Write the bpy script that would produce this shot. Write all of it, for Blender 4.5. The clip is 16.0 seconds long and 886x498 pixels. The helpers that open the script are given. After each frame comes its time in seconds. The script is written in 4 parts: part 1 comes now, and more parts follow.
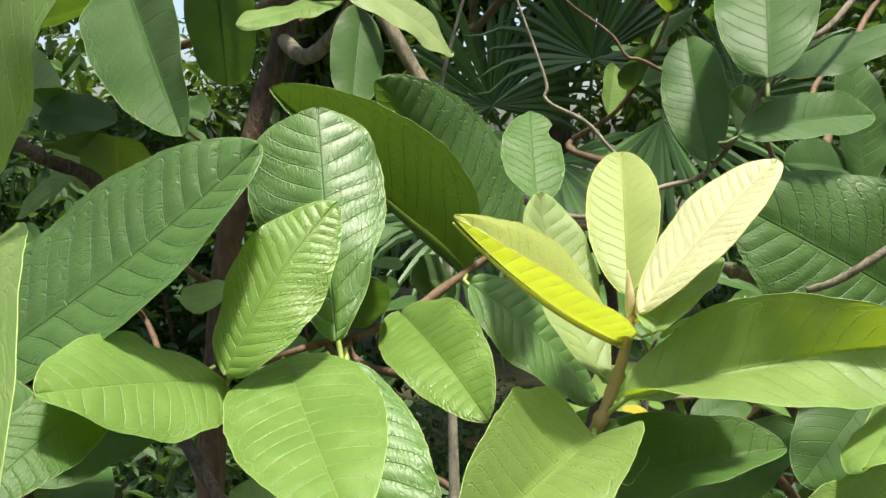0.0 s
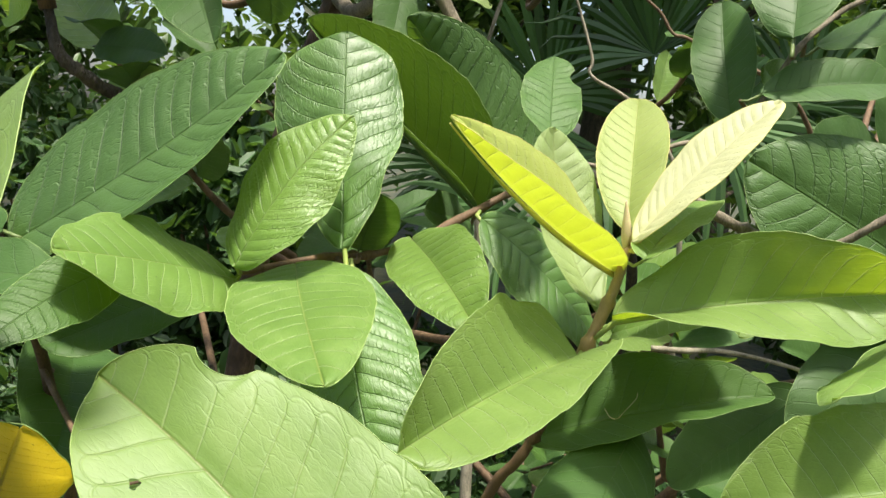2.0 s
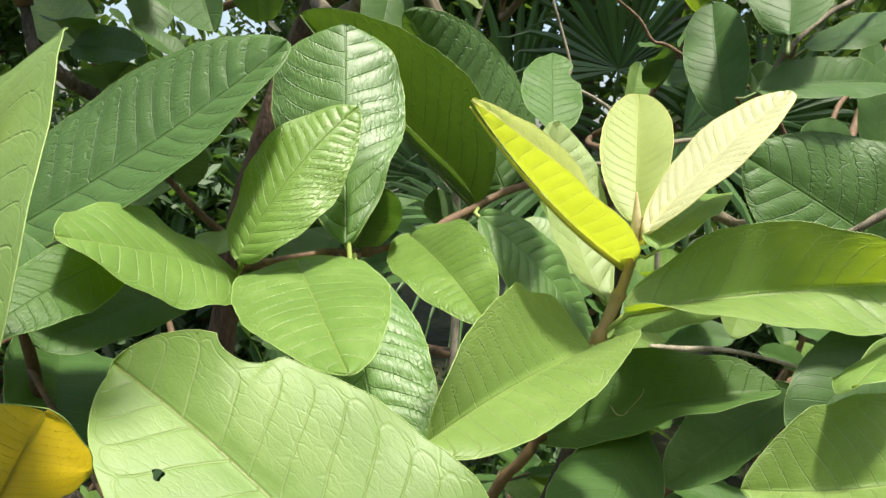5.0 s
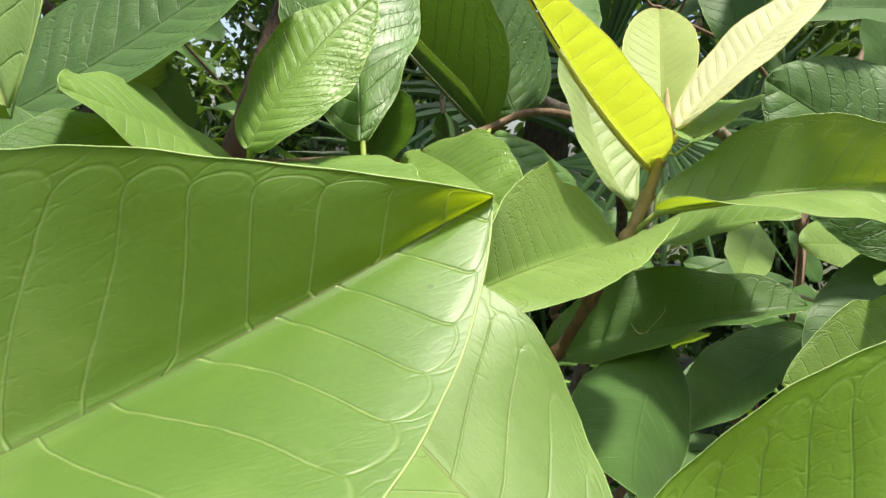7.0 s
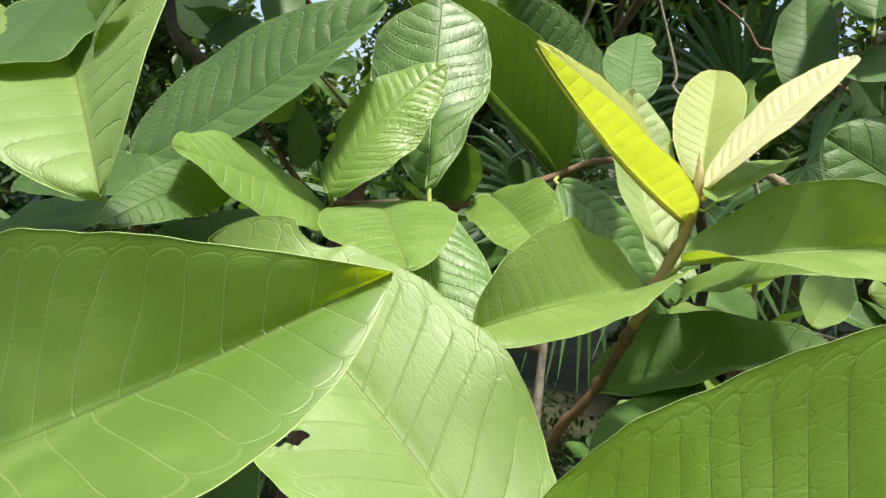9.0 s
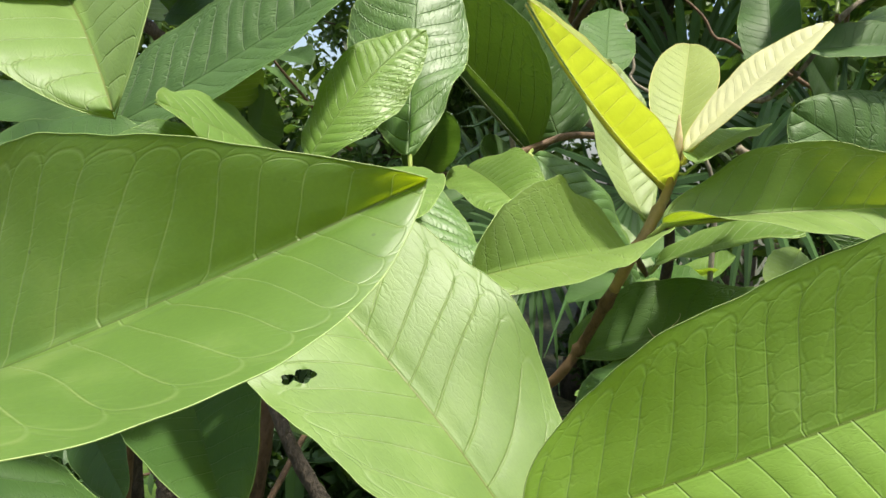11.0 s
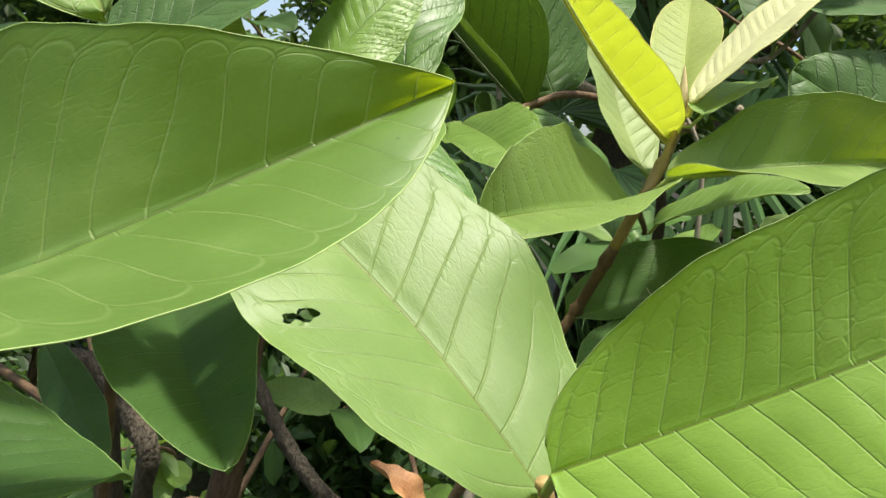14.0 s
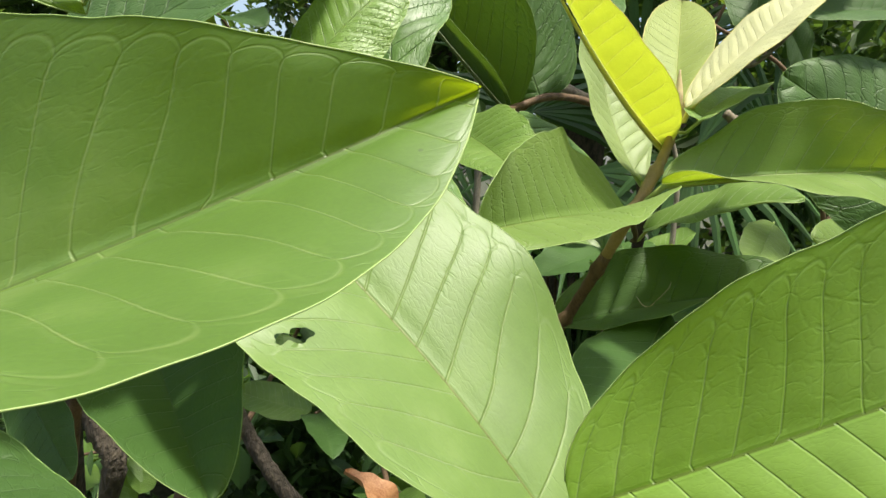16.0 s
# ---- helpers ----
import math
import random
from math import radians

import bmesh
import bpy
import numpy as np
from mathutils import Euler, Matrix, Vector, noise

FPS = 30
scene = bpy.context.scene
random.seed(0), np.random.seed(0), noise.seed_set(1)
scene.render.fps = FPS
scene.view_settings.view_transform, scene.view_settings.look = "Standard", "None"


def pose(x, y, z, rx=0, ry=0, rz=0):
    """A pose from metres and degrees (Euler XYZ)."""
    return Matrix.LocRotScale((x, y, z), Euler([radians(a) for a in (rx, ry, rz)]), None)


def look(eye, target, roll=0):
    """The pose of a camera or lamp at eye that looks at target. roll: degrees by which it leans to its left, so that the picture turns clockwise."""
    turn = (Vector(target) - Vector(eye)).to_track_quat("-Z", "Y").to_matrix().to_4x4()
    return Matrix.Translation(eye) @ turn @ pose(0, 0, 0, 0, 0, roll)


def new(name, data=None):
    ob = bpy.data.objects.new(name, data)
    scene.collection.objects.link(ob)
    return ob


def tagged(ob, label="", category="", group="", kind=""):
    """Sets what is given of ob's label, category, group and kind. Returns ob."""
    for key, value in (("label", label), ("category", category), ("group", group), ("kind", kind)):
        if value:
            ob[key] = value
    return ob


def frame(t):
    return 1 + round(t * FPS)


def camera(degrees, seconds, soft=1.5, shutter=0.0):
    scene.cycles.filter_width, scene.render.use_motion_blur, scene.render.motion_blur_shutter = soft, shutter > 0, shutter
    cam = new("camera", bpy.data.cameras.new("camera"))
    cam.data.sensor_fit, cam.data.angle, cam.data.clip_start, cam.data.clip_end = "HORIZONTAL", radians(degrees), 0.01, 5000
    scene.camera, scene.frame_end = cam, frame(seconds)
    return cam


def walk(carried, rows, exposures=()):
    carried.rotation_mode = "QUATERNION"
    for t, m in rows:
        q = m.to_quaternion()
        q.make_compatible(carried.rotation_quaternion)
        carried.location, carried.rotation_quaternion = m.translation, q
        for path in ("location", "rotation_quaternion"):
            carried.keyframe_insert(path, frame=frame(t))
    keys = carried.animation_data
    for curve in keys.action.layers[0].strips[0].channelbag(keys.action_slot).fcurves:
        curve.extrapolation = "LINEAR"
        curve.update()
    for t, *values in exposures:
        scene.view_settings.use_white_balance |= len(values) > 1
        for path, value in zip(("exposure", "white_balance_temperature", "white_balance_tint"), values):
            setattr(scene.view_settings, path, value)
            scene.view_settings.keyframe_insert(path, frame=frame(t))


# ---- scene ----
cam = camera(56.18, 16.0)
# seconds, x, y, z, yaw, pitch, roll
PATH = [
    (0.0, 0.0043, 0.0003, 1.3574, 0.65, -7.54, 0.57),
    (0.5, 0.0176, 0.0058, 1.3549, 1.05, -6.82, 3.93),
    (1.0, 0.0166, -0.0000, 1.3501, 3.50, -7.60, 3.84),
    (1.5, 0.0179, -0.0028, 1.3344, 3.99, -7.15, 4.44),
    (2.0, 0.0262, -0.0173, 1.3280, 4.10, -8.14, 4.83),
    (2.5, 0.0168, -0.0041, 1.3221, 3.85, -8.75, 4.55),
    (3.0, 0.0148, 0.0042, 1.3168, 3.25, -8.36, 5.15),
    (3.5, 0.0124, 0.0011, 1.3209, 3.47, -8.46, 4.75),
    (3.7, 0.0123, -0.0033, 1.3249, 3.58, -8.76, 4.52),
    (5.8, 0.0046, -0.0134, 1.3110, 0.64, -5.85, 5.24),
    (6.0, 0.0142, -0.0130, 1.3110, 1.77, -6.84, 5.84),
    (6.5, -0.0049, -0.0038, 1.2739, -1.01, -5.96, 7.23),
    (7.0, -0.0082, -0.0002, 1.2656, -0.30, -5.81, 5.79),
    (7.5, 0.0020, -0.0151, 1.2765, 4.79, -5.61, 7.17),
    (8.0, 0.0141, -0.0226, 1.2858, 7.14, -5.96, 5.55),
    (8.5, 0.0204, -0.0247, 1.2961, 6.14, -6.21, 5.68),
    (9.0, 0.0326, -0.0449, 1.2830, 9.57, -5.64, 7.53),
    (9.2, 0.0278, -0.0411, 1.2734, 6.67, -4.64, 8.53),
    (11.3, 0.0170, -0.0508, 1.2626, 5.96, -4.98, 7.62),
    (11.5, 0.0150, -0.0536, 1.2677, 6.24, -5.59, 8.06),
    (12.0, 0.0107, -0.0619, 1.2657, 7.13, -4.98, 7.61),
    (12.5, 0.0095, -0.0446, 1.2513, 6.00, -5.46, 7.97),
    (13.0, 0.0010, -0.0374, 1.2554, 4.34, -6.15, 8.19),
    (13.5, 0.0073, -0.0313, 1.2532, 4.12, -6.44, 8.53),
    (14.0, 0.0109, -0.0370, 1.2483, 4.21, -5.85, 8.19),
    (14.5, 0.0036, -0.0463, 1.2532, 5.42, -5.66, 8.08),
    (15.0, 0.0062, -0.0386, 1.2483, 4.68, -5.37, 8.54),
    (15.5, 0.0033, -0.0281, 1.2476, 3.20, -6.27, 8.42),
    (16.0, 0.0006, -0.0233, 1.2493, 1.90, -5.59, 8.74),
]
EXPOSURE = 1.0
walk(cam, [(t, pose(x, y, z, 90 + pitch, 0, yaw) @ pose(0, 0, 0, 0, 0, roll)) for t, x, y, z, yaw, pitch, roll in PATH], [(0.0, EXPOSURE), (6.0, EXPOSURE), (9.0, EXPOSURE - 0.06), (11.5, EXPOSURE - 0.16), (16.0, EXPOSURE - 0.2)])

# ---- light ----
SUN_TO = Vector((0.110, -0.210, 0.970)).normalized()
world = bpy.data.worlds.new("sky")
scene.world = world
world.use_nodes = True
wn = world.node_tree
sky = wn.nodes.new("ShaderNodeTexSky")
sky.sky_type = "NISHITA"
sky.sun_disc = False
sky.air_density, sky.dust_density, sky.ozone_density = 1.0, 4.0, 1.0
sky.sun_elevation = math.asin(SUN_TO.z)
sky.sun_rotation = math.atan2(SUN_TO.x, SUN_TO.y)
wn.nodes["Background"].inputs["Strength"].default_value = 0.15
wn.links.new(sky.outputs[0], wn.nodes["Background"].inputs["Color"])
sun_data = bpy.data.lights.new("sun", "SUN")
sun_data.energy, sun_data.angle, sun_data.color = 4.1, radians(5), (1.0, 0.94, 0.82)
sun = new("sun", sun_data)
sun.matrix_world = look(SUN_TO * 30, (0, 0, 0))


# ---- materials ----
class Nodes:
    """Short hand for building a node tree."""

    def __init__(self, name):
        self.mat = bpy.data.materials.new(name)
        self.mat.use_nodes = True
        self.tree = self.mat.node_tree
        self.tree.nodes.clear()

    def add(self, kind, links=(), **values):
        node = self.tree.nodes.new(kind)
        for key, value in values.items():
            if key == "op":
                node.operation = value
            elif key == "blend":
                node.blend_type = value
            elif key == "uv":
                node.uv_map = value
        for key, value in links:
            if isinstance(value, (int, float, tuple)):
                node.inputs[key].default_value = value
            else:
                self.tree.links.new(value, node.inputs[key])
        return node

    def math(self, op, a, b=0.0, c=0.0):
        return self.add("ShaderNodeMath", ((0, a), (1, b), (2, c)), op=op).outputs[0]

    def mix(self, factor, a, b, blend="MIX"):
        node = self.add("ShaderNodeMixRGB", (("Fac", factor), ("Color1", a), ("Color2", b)), blend=blend)
        return node.outputs[0]

    def ramp(self, value, lo, hi, to_lo=0.0, to_hi=1.0):
        node = self.add("ShaderNodeMapRange", (("Value", value), ("From Min", lo), ("From Max", hi), ("To Min", to_lo), ("To Max", to_hi)))
        node.interpolation_type = "SMOOTHSTEP"
        return node.outputs[0]

    def out(self, shader):
        self.add("ShaderNodeOutputMaterial", (("Surface", shader),))
        return self.mat


def rgb(c):
    return (c[0], c[1], c[2], 1.0)


def leaf_material(name, upper, glow, vein, rough=0.4, thin=0.4, spots=0.35, relief=1.0, vein_show=0.5, shine=0.5, rib=None, crease=1.0, fuzz=0.08, loop=0.3):
    """A leaf blade: side veins that loop near the margin, ladder-like creases between them, mottling and a few specks; light passes through it."""
    n = Nodes(name)
    uv = n.add("ShaderNodeUVMap", uv="blade").outputs[0]
    xyz = n.add("ShaderNodeSeparateXYZ", (("Vector", uv),))
    r = n.math("ABSOLUTE", xyz.outputs[1])
    edge = n.add("ShaderNodeSeparateXYZ", (("Vector", n.add("ShaderNodeUVMap", uv="edge").outputs[0]),))
    v = n.math("ABSOLUTE", edge.outputs[1])
    each = n.add("ShaderNodeObjectInfo").outputs["Random"]
    shift = n.add("ShaderNodeCombineXYZ", ((0, n.math("MULTIPLY", each, 37.0)), (1, n.math("MULTIPLY", each, 11.0)), (2, each))).outputs[0]
    place = n.add("ShaderNodeTexCoord").outputs["Object"]
    own_place = n.add("ShaderNodeVectorMath", ((0, place), (1, shift)), op="ADD").outputs[0]
    fray = n.add("ShaderNodeTexNoise", (("Vector", own_place), ("Scale", 260.0), ("Detail", 2.0))).outputs[0]
    side = n.math("MULTIPLY", n.math("GREATER_THAN", xyz.outputs[1], 0.0), 0.37)
    phase = n.math("ADD", n.math("ADD", edge.outputs[0], side), n.math("MULTIPLY_ADD", fray, 0.05, -0.025))
    off = n.math("ABSOLUTE", n.math("SUBTRACT", n.math("FRACT", phase), 0.5))
    fade = n.ramp(v, 0.78, 0.84, 1.0, 0.0)
    line = n.math("MULTIPLY", n.ramp(off, 0.006, 0.026, 1.0, 0.0), fade)
    loop_at = n.math("MULTIPLY_ADD", n.math("POWER", n.math("ABSOLUTE", n.math("COSINE", n.math("MULTIPLY", phase, 3.1416))), 0.55), 0.11, 0.80)
    loop_off = n.math("ABSOLUTE", n.math("SUBTRACT", v, loop_at))
    line = n.math("MAXIMUM", line, n.math("MULTIPLY", n.ramp(loop_off, 0.003, 0.014, 1.0, 0.0), loop))
    # ladder of cross creases between the side veins, strongest beside them and toward the margin
    ladder_uv = n.add("ShaderNodeCombineXYZ", ((0, n.math("MULTIPLY", phase, 1.15)), (1, n.math("MULTIPLY_ADD", xyz.outputs[1], 46.0, n.math("MULTIPLY", fray, 0.8))), (2, n.math("MULTIPLY", each, 9.0)))).outputs[0]
    cells = n.add("ShaderNodeTexVoronoi", (("Vector", ladder_uv), ("Scale", 1.0), ("Randomness", 0.8)))
    cells.feature = "DISTANCE_TO_EDGE"
    ladder = n.ramp(cells.outputs["Distance"], 0.0, 0.10)
    fine_cells = n.add("ShaderNodeTexVoronoi", (("Vector", ladder_uv), ("Scale", 2.7)))
    fine_cells.feature = "DISTANCE_TO_EDGE"
    fine = n.ramp(fine_cells.outputs["Distance"], 0.0, 0.16)
    blotch = n.add("ShaderNodeTexNoise", (("Vector", own_place), ("Scale", 42.0), ("Detail", 4.0), ("Roughness", 0.6))).outputs[0]
    grain = n.add("ShaderNodeTexNoise", (("Vector", own_place), ("Scale", 1400.0), ("Detail", 2.0))).outputs[0]
    beside = n.math("MULTIPLY", n.ramp(off, 0.02, 0.30, 1.0, 0.30), n.ramp(n.math("MULTIPLY_ADD", v, 0.30, blotch), 0.40, 0.80, 0.15, 1.0))
    tone = n.math("MULTIPLY_ADD", blotch, 0.5, n.math("MULTIPLY_ADD", grain, 0.14, n.math("MULTIPLY_ADD", each, 0.18, 0.59)))
    grey = n.add("ShaderNodeCombineXYZ", ((0, tone), (1, tone), (2, tone))).outputs[0]
    green = n.mix(1.0, rgb(upper), grey, "MULTIPLY")
    warm = n.mix(n.ramp(blotch, 0.50, 0.75, 0.0, 0.45), green, rgb([0.5 * a + 0.5 * b for a, b in zip(upper, vein)]))
    veined = n.mix(n.math("MULTIPLY", n.math("MULTIPLY", line, vein_show), n.ramp(fray, 0.30, 0.55, 0.35, 1.0)), warm, rgb(vein))
    netted = n.mix(n.math("MULTIPLY", n.math("MULTIPLY", n.math("SUBTRACT", 1.0, ladder), beside), 0.09), veined, rgb(vein))
    dots = n.add("ShaderNodeTexVoronoi", (("Vector", own_place), ("Scale", 170.0))).outputs["Distance"]
    rare = n.add("ShaderNodeTexNoise", (("Vector", own_place), ("Scale", 33.0))).outputs[0]
    speck = n.math("MULTIPLY", n.ramp(dots, 0.05, 0.085, 1.0, 0.0), n.ramp(rare, 0.57, 0.64, 0.0, spots))
    mid = n.math("MULTIPLY", n.ramp(r, 0.0010, 0.0030, 1.0, 0.0), 0.8)
    ribbed = n.mix(n.math("MULTIPLY", mid, 0.95 if rib else 0.42), netted, rgb(rib or (vein[0] * 0.85, vein[1] * 0.72, vein[2] * 0.4)))
    colour = n.mix(speck, ribbed, (0.05, 0.03, 0.01, 1))
    trough = n.math("MULTIPLY", n.ramp(off, 0.0, 0.05), 1.0)
    trough = n.math("MULTIPLY_ADD", n.math("SUBTRACT", trough, 1.0), fade, 1.0)
    loop_dip = n.math("MULTIPLY", n.ramp(loop_off, 0.0, 0.022), 0.25)
    furrow = n.ramp(r, 0.001, 0.006)
    height = n.math("ADD", n.math("MULTIPLY_ADD", furrow, 0.6, n.math("MULTIPLY_ADD", trough, 0.75, loop_dip)),
                    n.math("ADD", n.math("MULTIPLY", n.math("MULTIPLY", ladder, beside), 0.42 * crease), n.math("MULTIPLY_ADD", fine, 0.04, n.math("MULTIPLY_ADD", fray, 0.10, n.math("MULTIPLY", grain, 0.03)))))
    bump = n.add("ShaderNodeBump", (("Height", height), ("Strength", 0.62), ("Distance", 0.0008 * relief))).outputs[0]
    gloss = n.math("MULTIPLY_ADD", blotch, 0.2, rough - 0.1)
    top = n.add("ShaderNodeBsdfPrincipled", (("Base Color", colour), ("Roughness", gloss), ("Normal", bump), ("Specular IOR Level", shine), ("Sheen Weight", fuzz), ("Sheen Roughness", 0.45), ("Sheen Tint", (0.92, 1.0, 0.88, 1.0)))).outputs[0]
    lit = n.mix(1.0, rgb(glow), grey, "MULTIPLY")
    lit = n.mix(n.math("MULTIPLY", n.math("MULTIPLY", n.math("SUBTRACT", 1.0, ladder), beside), 0.12), lit, rgb(vein))
    lit = n.mix(n.math("MULTIPLY", line, 0.8 * vein_show), lit, rgb(vein))
    lit = n.mix(n.math("MULTIPLY", mid, 0.7), lit, rgb(rib or vein))
    lit = n.mix(speck, lit, (0.03, 0.02, 0.01, 1))
    through_it = n.add("ShaderNodeBsdfTranslucent", (("Color", lit), ("Normal", bump))).outputs[0]
    return n.out(n.add("ShaderNodeMixShader", ((0, thin), (1, top), (2, through_it))).outputs[0])


def plain_material(name, colour, other, scale, rough=0.7, bump=0.4, stretch=(1, 1, 1), depth=0.002):
    """A matt surface of two mottled colours at two scales with fine relief."""
    n = Nodes(name)
    place = n.add("ShaderNodeMapping", (("Vector", n.add("ShaderNodeTexCoord").outputs["Object"]), ("Scale", stretch))).outputs[0]
    coarse = n.add("ShaderNodeTexNoise", (("Vector", place), ("Scale", scale), ("Detail", 5.0), ("Roughness", 0.65))).outputs[0]
    fine = n.add("ShaderNodeTexNoise", (("Vector", place), ("Scale", scale * 9), ("Detail", 3.0))).outputs[0]
    factor = n.ramp(n.math("MULTIPLY_ADD", fine, 0.35, n.math("MULTIPLY", coarse, 0.75)), 0.40, 0.68)
    tint = n.mix(factor, rgb(colour), rgb(other))
    relief = n.add("ShaderNodeBump", (("Height", n.math("ADD", coarse, n.math("MULTIPLY", fine, 0.5))), ("Strength", bump), ("Distance", depth))).outputs[0]
    return n.out(n.add("ShaderNodeBsdfPrincipled", (("Base Color", tint), ("Roughness", rough), ("Normal", relief))).outputs[0])


def foliage_material(name, colour, glow, rough=0.45, thin=0.35):
    """Small distant leaves, each island of its own tone."""
    n = Nodes(name)
    each = n.add("ShaderNodeNewGeometry").outputs["Random Per Island"]
    place = n.add("ShaderNodeTexCoord").outputs["Object"]
    broad = n.add("ShaderNodeTexNoise", (("Vector", place), ("Scale", 1.7), ("Detail", 3.0))).outputs[0]
    tone = n.math("MULTIPLY_ADD", each, 0.8, n.math("MULTIPLY_ADD", broad, 0.7, 0.25))
    grey = n.add("ShaderNodeCombineXYZ", ((0, tone), (1, tone), (2, tone))).outputs[0]
    tint = n.mix(1.0, rgb(colour), grey, "MULTIPLY")
    lit = n.mix(1.0, rgb(glow), grey, "MULTIPLY")
    top = n.add("ShaderNodeBsdfPrincipled", (("Base Color", tint), ("Roughness", rough))).outputs[0]
    return n.out(n.add("ShaderNodeMixShader", ((0, thin), (1, top), (2, n.add("ShaderNodeBsdfTranslucent", (("Color", lit),)).outputs[0]))).outputs[0])


LEAF = {
    "dark": leaf_material("leaf_dark", (0.062, 0.140, 0.022), (0.13, 0.24, 0.015), (0.085, 0.170, 0.050), 0.50, 0.28, 0.3, 0.9, 0.6, 0.45),
    "ridged": leaf_material("leaf_ridged", (0.056, 0.126, 0.024), (0.14, 0.26, 0.015), (0.070, 0.140, 0.040), 0.52, 0.26, 0.3, 2.2, 0.5, 0.55),
    # darker green: the shade over the back leaves is put into the colour
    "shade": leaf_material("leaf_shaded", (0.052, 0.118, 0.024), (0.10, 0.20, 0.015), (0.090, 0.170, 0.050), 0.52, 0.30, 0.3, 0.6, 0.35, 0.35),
    "gloss": leaf_material("leaf_glossy", (0.098, 0.212, 0.038), (0.20, 0.34, 0.012), (0.12, 0.24, 0.06), 0.49, 0.32, 0.3, 1.6, 0.45, 1.0),
    "crisp": leaf_material("leaf_crisp", (0.170, 0.305, 0.050), (0.30, 0.45, 0.012), (0.36, 0.46, 0.16), 0.41, 0.42, 0.5, 1.8, 0.60, 0.90),
    "mid": leaf_material("leaf_green", (0.158, 0.285, 0.052), (0.27, 0.41, 0.010), (0.42, 0.52, 0.20), 0.47, 0.40, 0.4, 0.9, 0.80, 0.65),
    "pale": leaf_material("leaf_pale", (0.198, 0.320, 0.074), (0.34, 0.47, 0.015), (0.42, 0.50, 0.19), 0.47, 0.46, 0.85, 1.0, 0.80, 0.65),
    "near": leaf_material("leaf_near", (0.114, 0.226, 0.034), (0.32, 0.42, 0.003), (0.44, 0.54, 0.18), 0.48, 0.48, 0.3, 0.40, 0.48, 1.0, (0.13, 0.18, 0.015), 0.5, 0.08, 0.5),
    "broad": leaf_material("leaf_broad", (0.182, 0.300, 0.074), (0.34, 0.47, 0.015), (0.42, 0.51, 0.22), 0.48, 0.40, 0.4, 0.70, 0.55, 0.60, (0.17, 0.19, 0.03), 0.7, 0.12),
    "lush": leaf_material("leaf_lush", (0.215, 0.375, 0.058), (0.46, 0.66, 0.012), (0.38, 0.51, 0.18), 0.46, 0.46, 0.3, 0.60, 0.60, 0.70, (0.15, 0.20, 0.02), 0.8, 0.06),
    "young": leaf_material("leaf_young", (0.450, 0.520, 0.140), (0.46, 0.54, 0.025), (0.62, 0.62, 0.24), 0.50, 0.45, 0.1, 0.9, 0.5),
    "fresh": leaf_material("leaf_fresh", (0.310, 0.390, 0.105), (0.35, 0.44, 0.035), (0.54, 0.60, 0.24), 0.50, 0.45, 0.1, 0.7, 0.3),
    "cream": leaf_material("leaf_cream", (0.680, 0.690, 0.400), (0.62, 0.63, 0.22), (0.44, 0.43, 0.15), 0.50, 0.35, 0.1, 0.9, 0.30),
    "soft": leaf_material("leaf_soft", (0.300, 0.400, 0.150), (0.40, 0.50, 0.06), (0.42, 0.50, 0.22), 0.50, 0.40, 0.2, 0.9, 0.5),
    "yellow": leaf_material("leaf_yellow", (0.620, 0.440, 0.025), (0.80, 0.58, 0.02), (0.50, 0.36, 0.06), 0.45, 0.40, 0.6, 0.8, 0.3),
}
VEINS = {"lush": 21, "crisp": 16, "ridged": 14, "young": 15, "fresh": 15, "cream": 17, "soft": 14}
MARGIN_DARK = plain_material("leaf_margin_dark", (0.11, 0.20, 0.05), (0.20, 0.30, 0.09), 60, 0.6, 0.2)
MARGIN = plain_material("leaf_margin", (0.24, 0.36, 0.10), (0.31, 0.41, 0.13), 60, 0.6, 0.2)
MARGIN_YOUNG = plain_material("leaf_margin_young", (0.62, 0.60, 0.18), (0.55, 0.50, 0.16), 60, 0.6, 0.2)
RIB = plain_material("leaf_rib", (0.24, 0.34, 0.07), (0.32, 0.39, 0.10), 70, 0.5, 0.2)
RIB_DARK = plain_material("leaf_rib_dark", (0.085, 0.135, 0.035), (0.13, 0.18, 0.05), 70, 0.5, 0.2)
TWIG_PALE = plain_material("twig_pale", (0.15, 0.135, 0.095), (0.36, 0.32, 0.24), 120, 0.85, 0.9, (1, 1, 0.35), 0.001)
RIB_YOUNG = plain_material("leaf_rib_young", (0.60, 0.58, 0.12), (0.64, 0.56, 0.16), 70, 0.5, 0.2)
TWIG_RED = plain_material("twig_brown", (0.075, 0.045, 0.024), (0.17, 0.105, 0.055), 130, 0.7, 0.9, (1, 1, 0.35), 0.001)
TWIG_GREEN = plain_material("twig_green", (0.30, 0.22, 0.08), (0.40, 0.28, 0.12), 140, 0.6, 0.5, (1, 1, 0.35), 0.001)
TWIG_GREY = plain_material("twig_grey", (0.10, 0.085, 0.055), (0.25, 0.21, 0.15), 120, 0.8, 0.9, (1, 1, 0.35), 0.001)
BUD = plain_material("bud", (0.56, 0.50, 0.26), (0.52, 0.40, 0.24), 120, 0.6, 0.3)
HUSK = plain_material("husk", (0.50, 0.40, 0.20), (0.62, 0.54, 0.34), 200, 0.6, 0.3)
BARK = plain_material("bark_red", (0.055, 0.032, 0.019), (0.15, 0.092, 0.056), 30, 0.75, 1.0, (1, 1, 0.4), 0.006)
BARK_DARK = plain_material("bark_dark", (0.032, 0.027, 0.018), (0.105, 0.085, 0.060), 34, 0.9, 1.0, (1, 1, 0.4), 0.01)
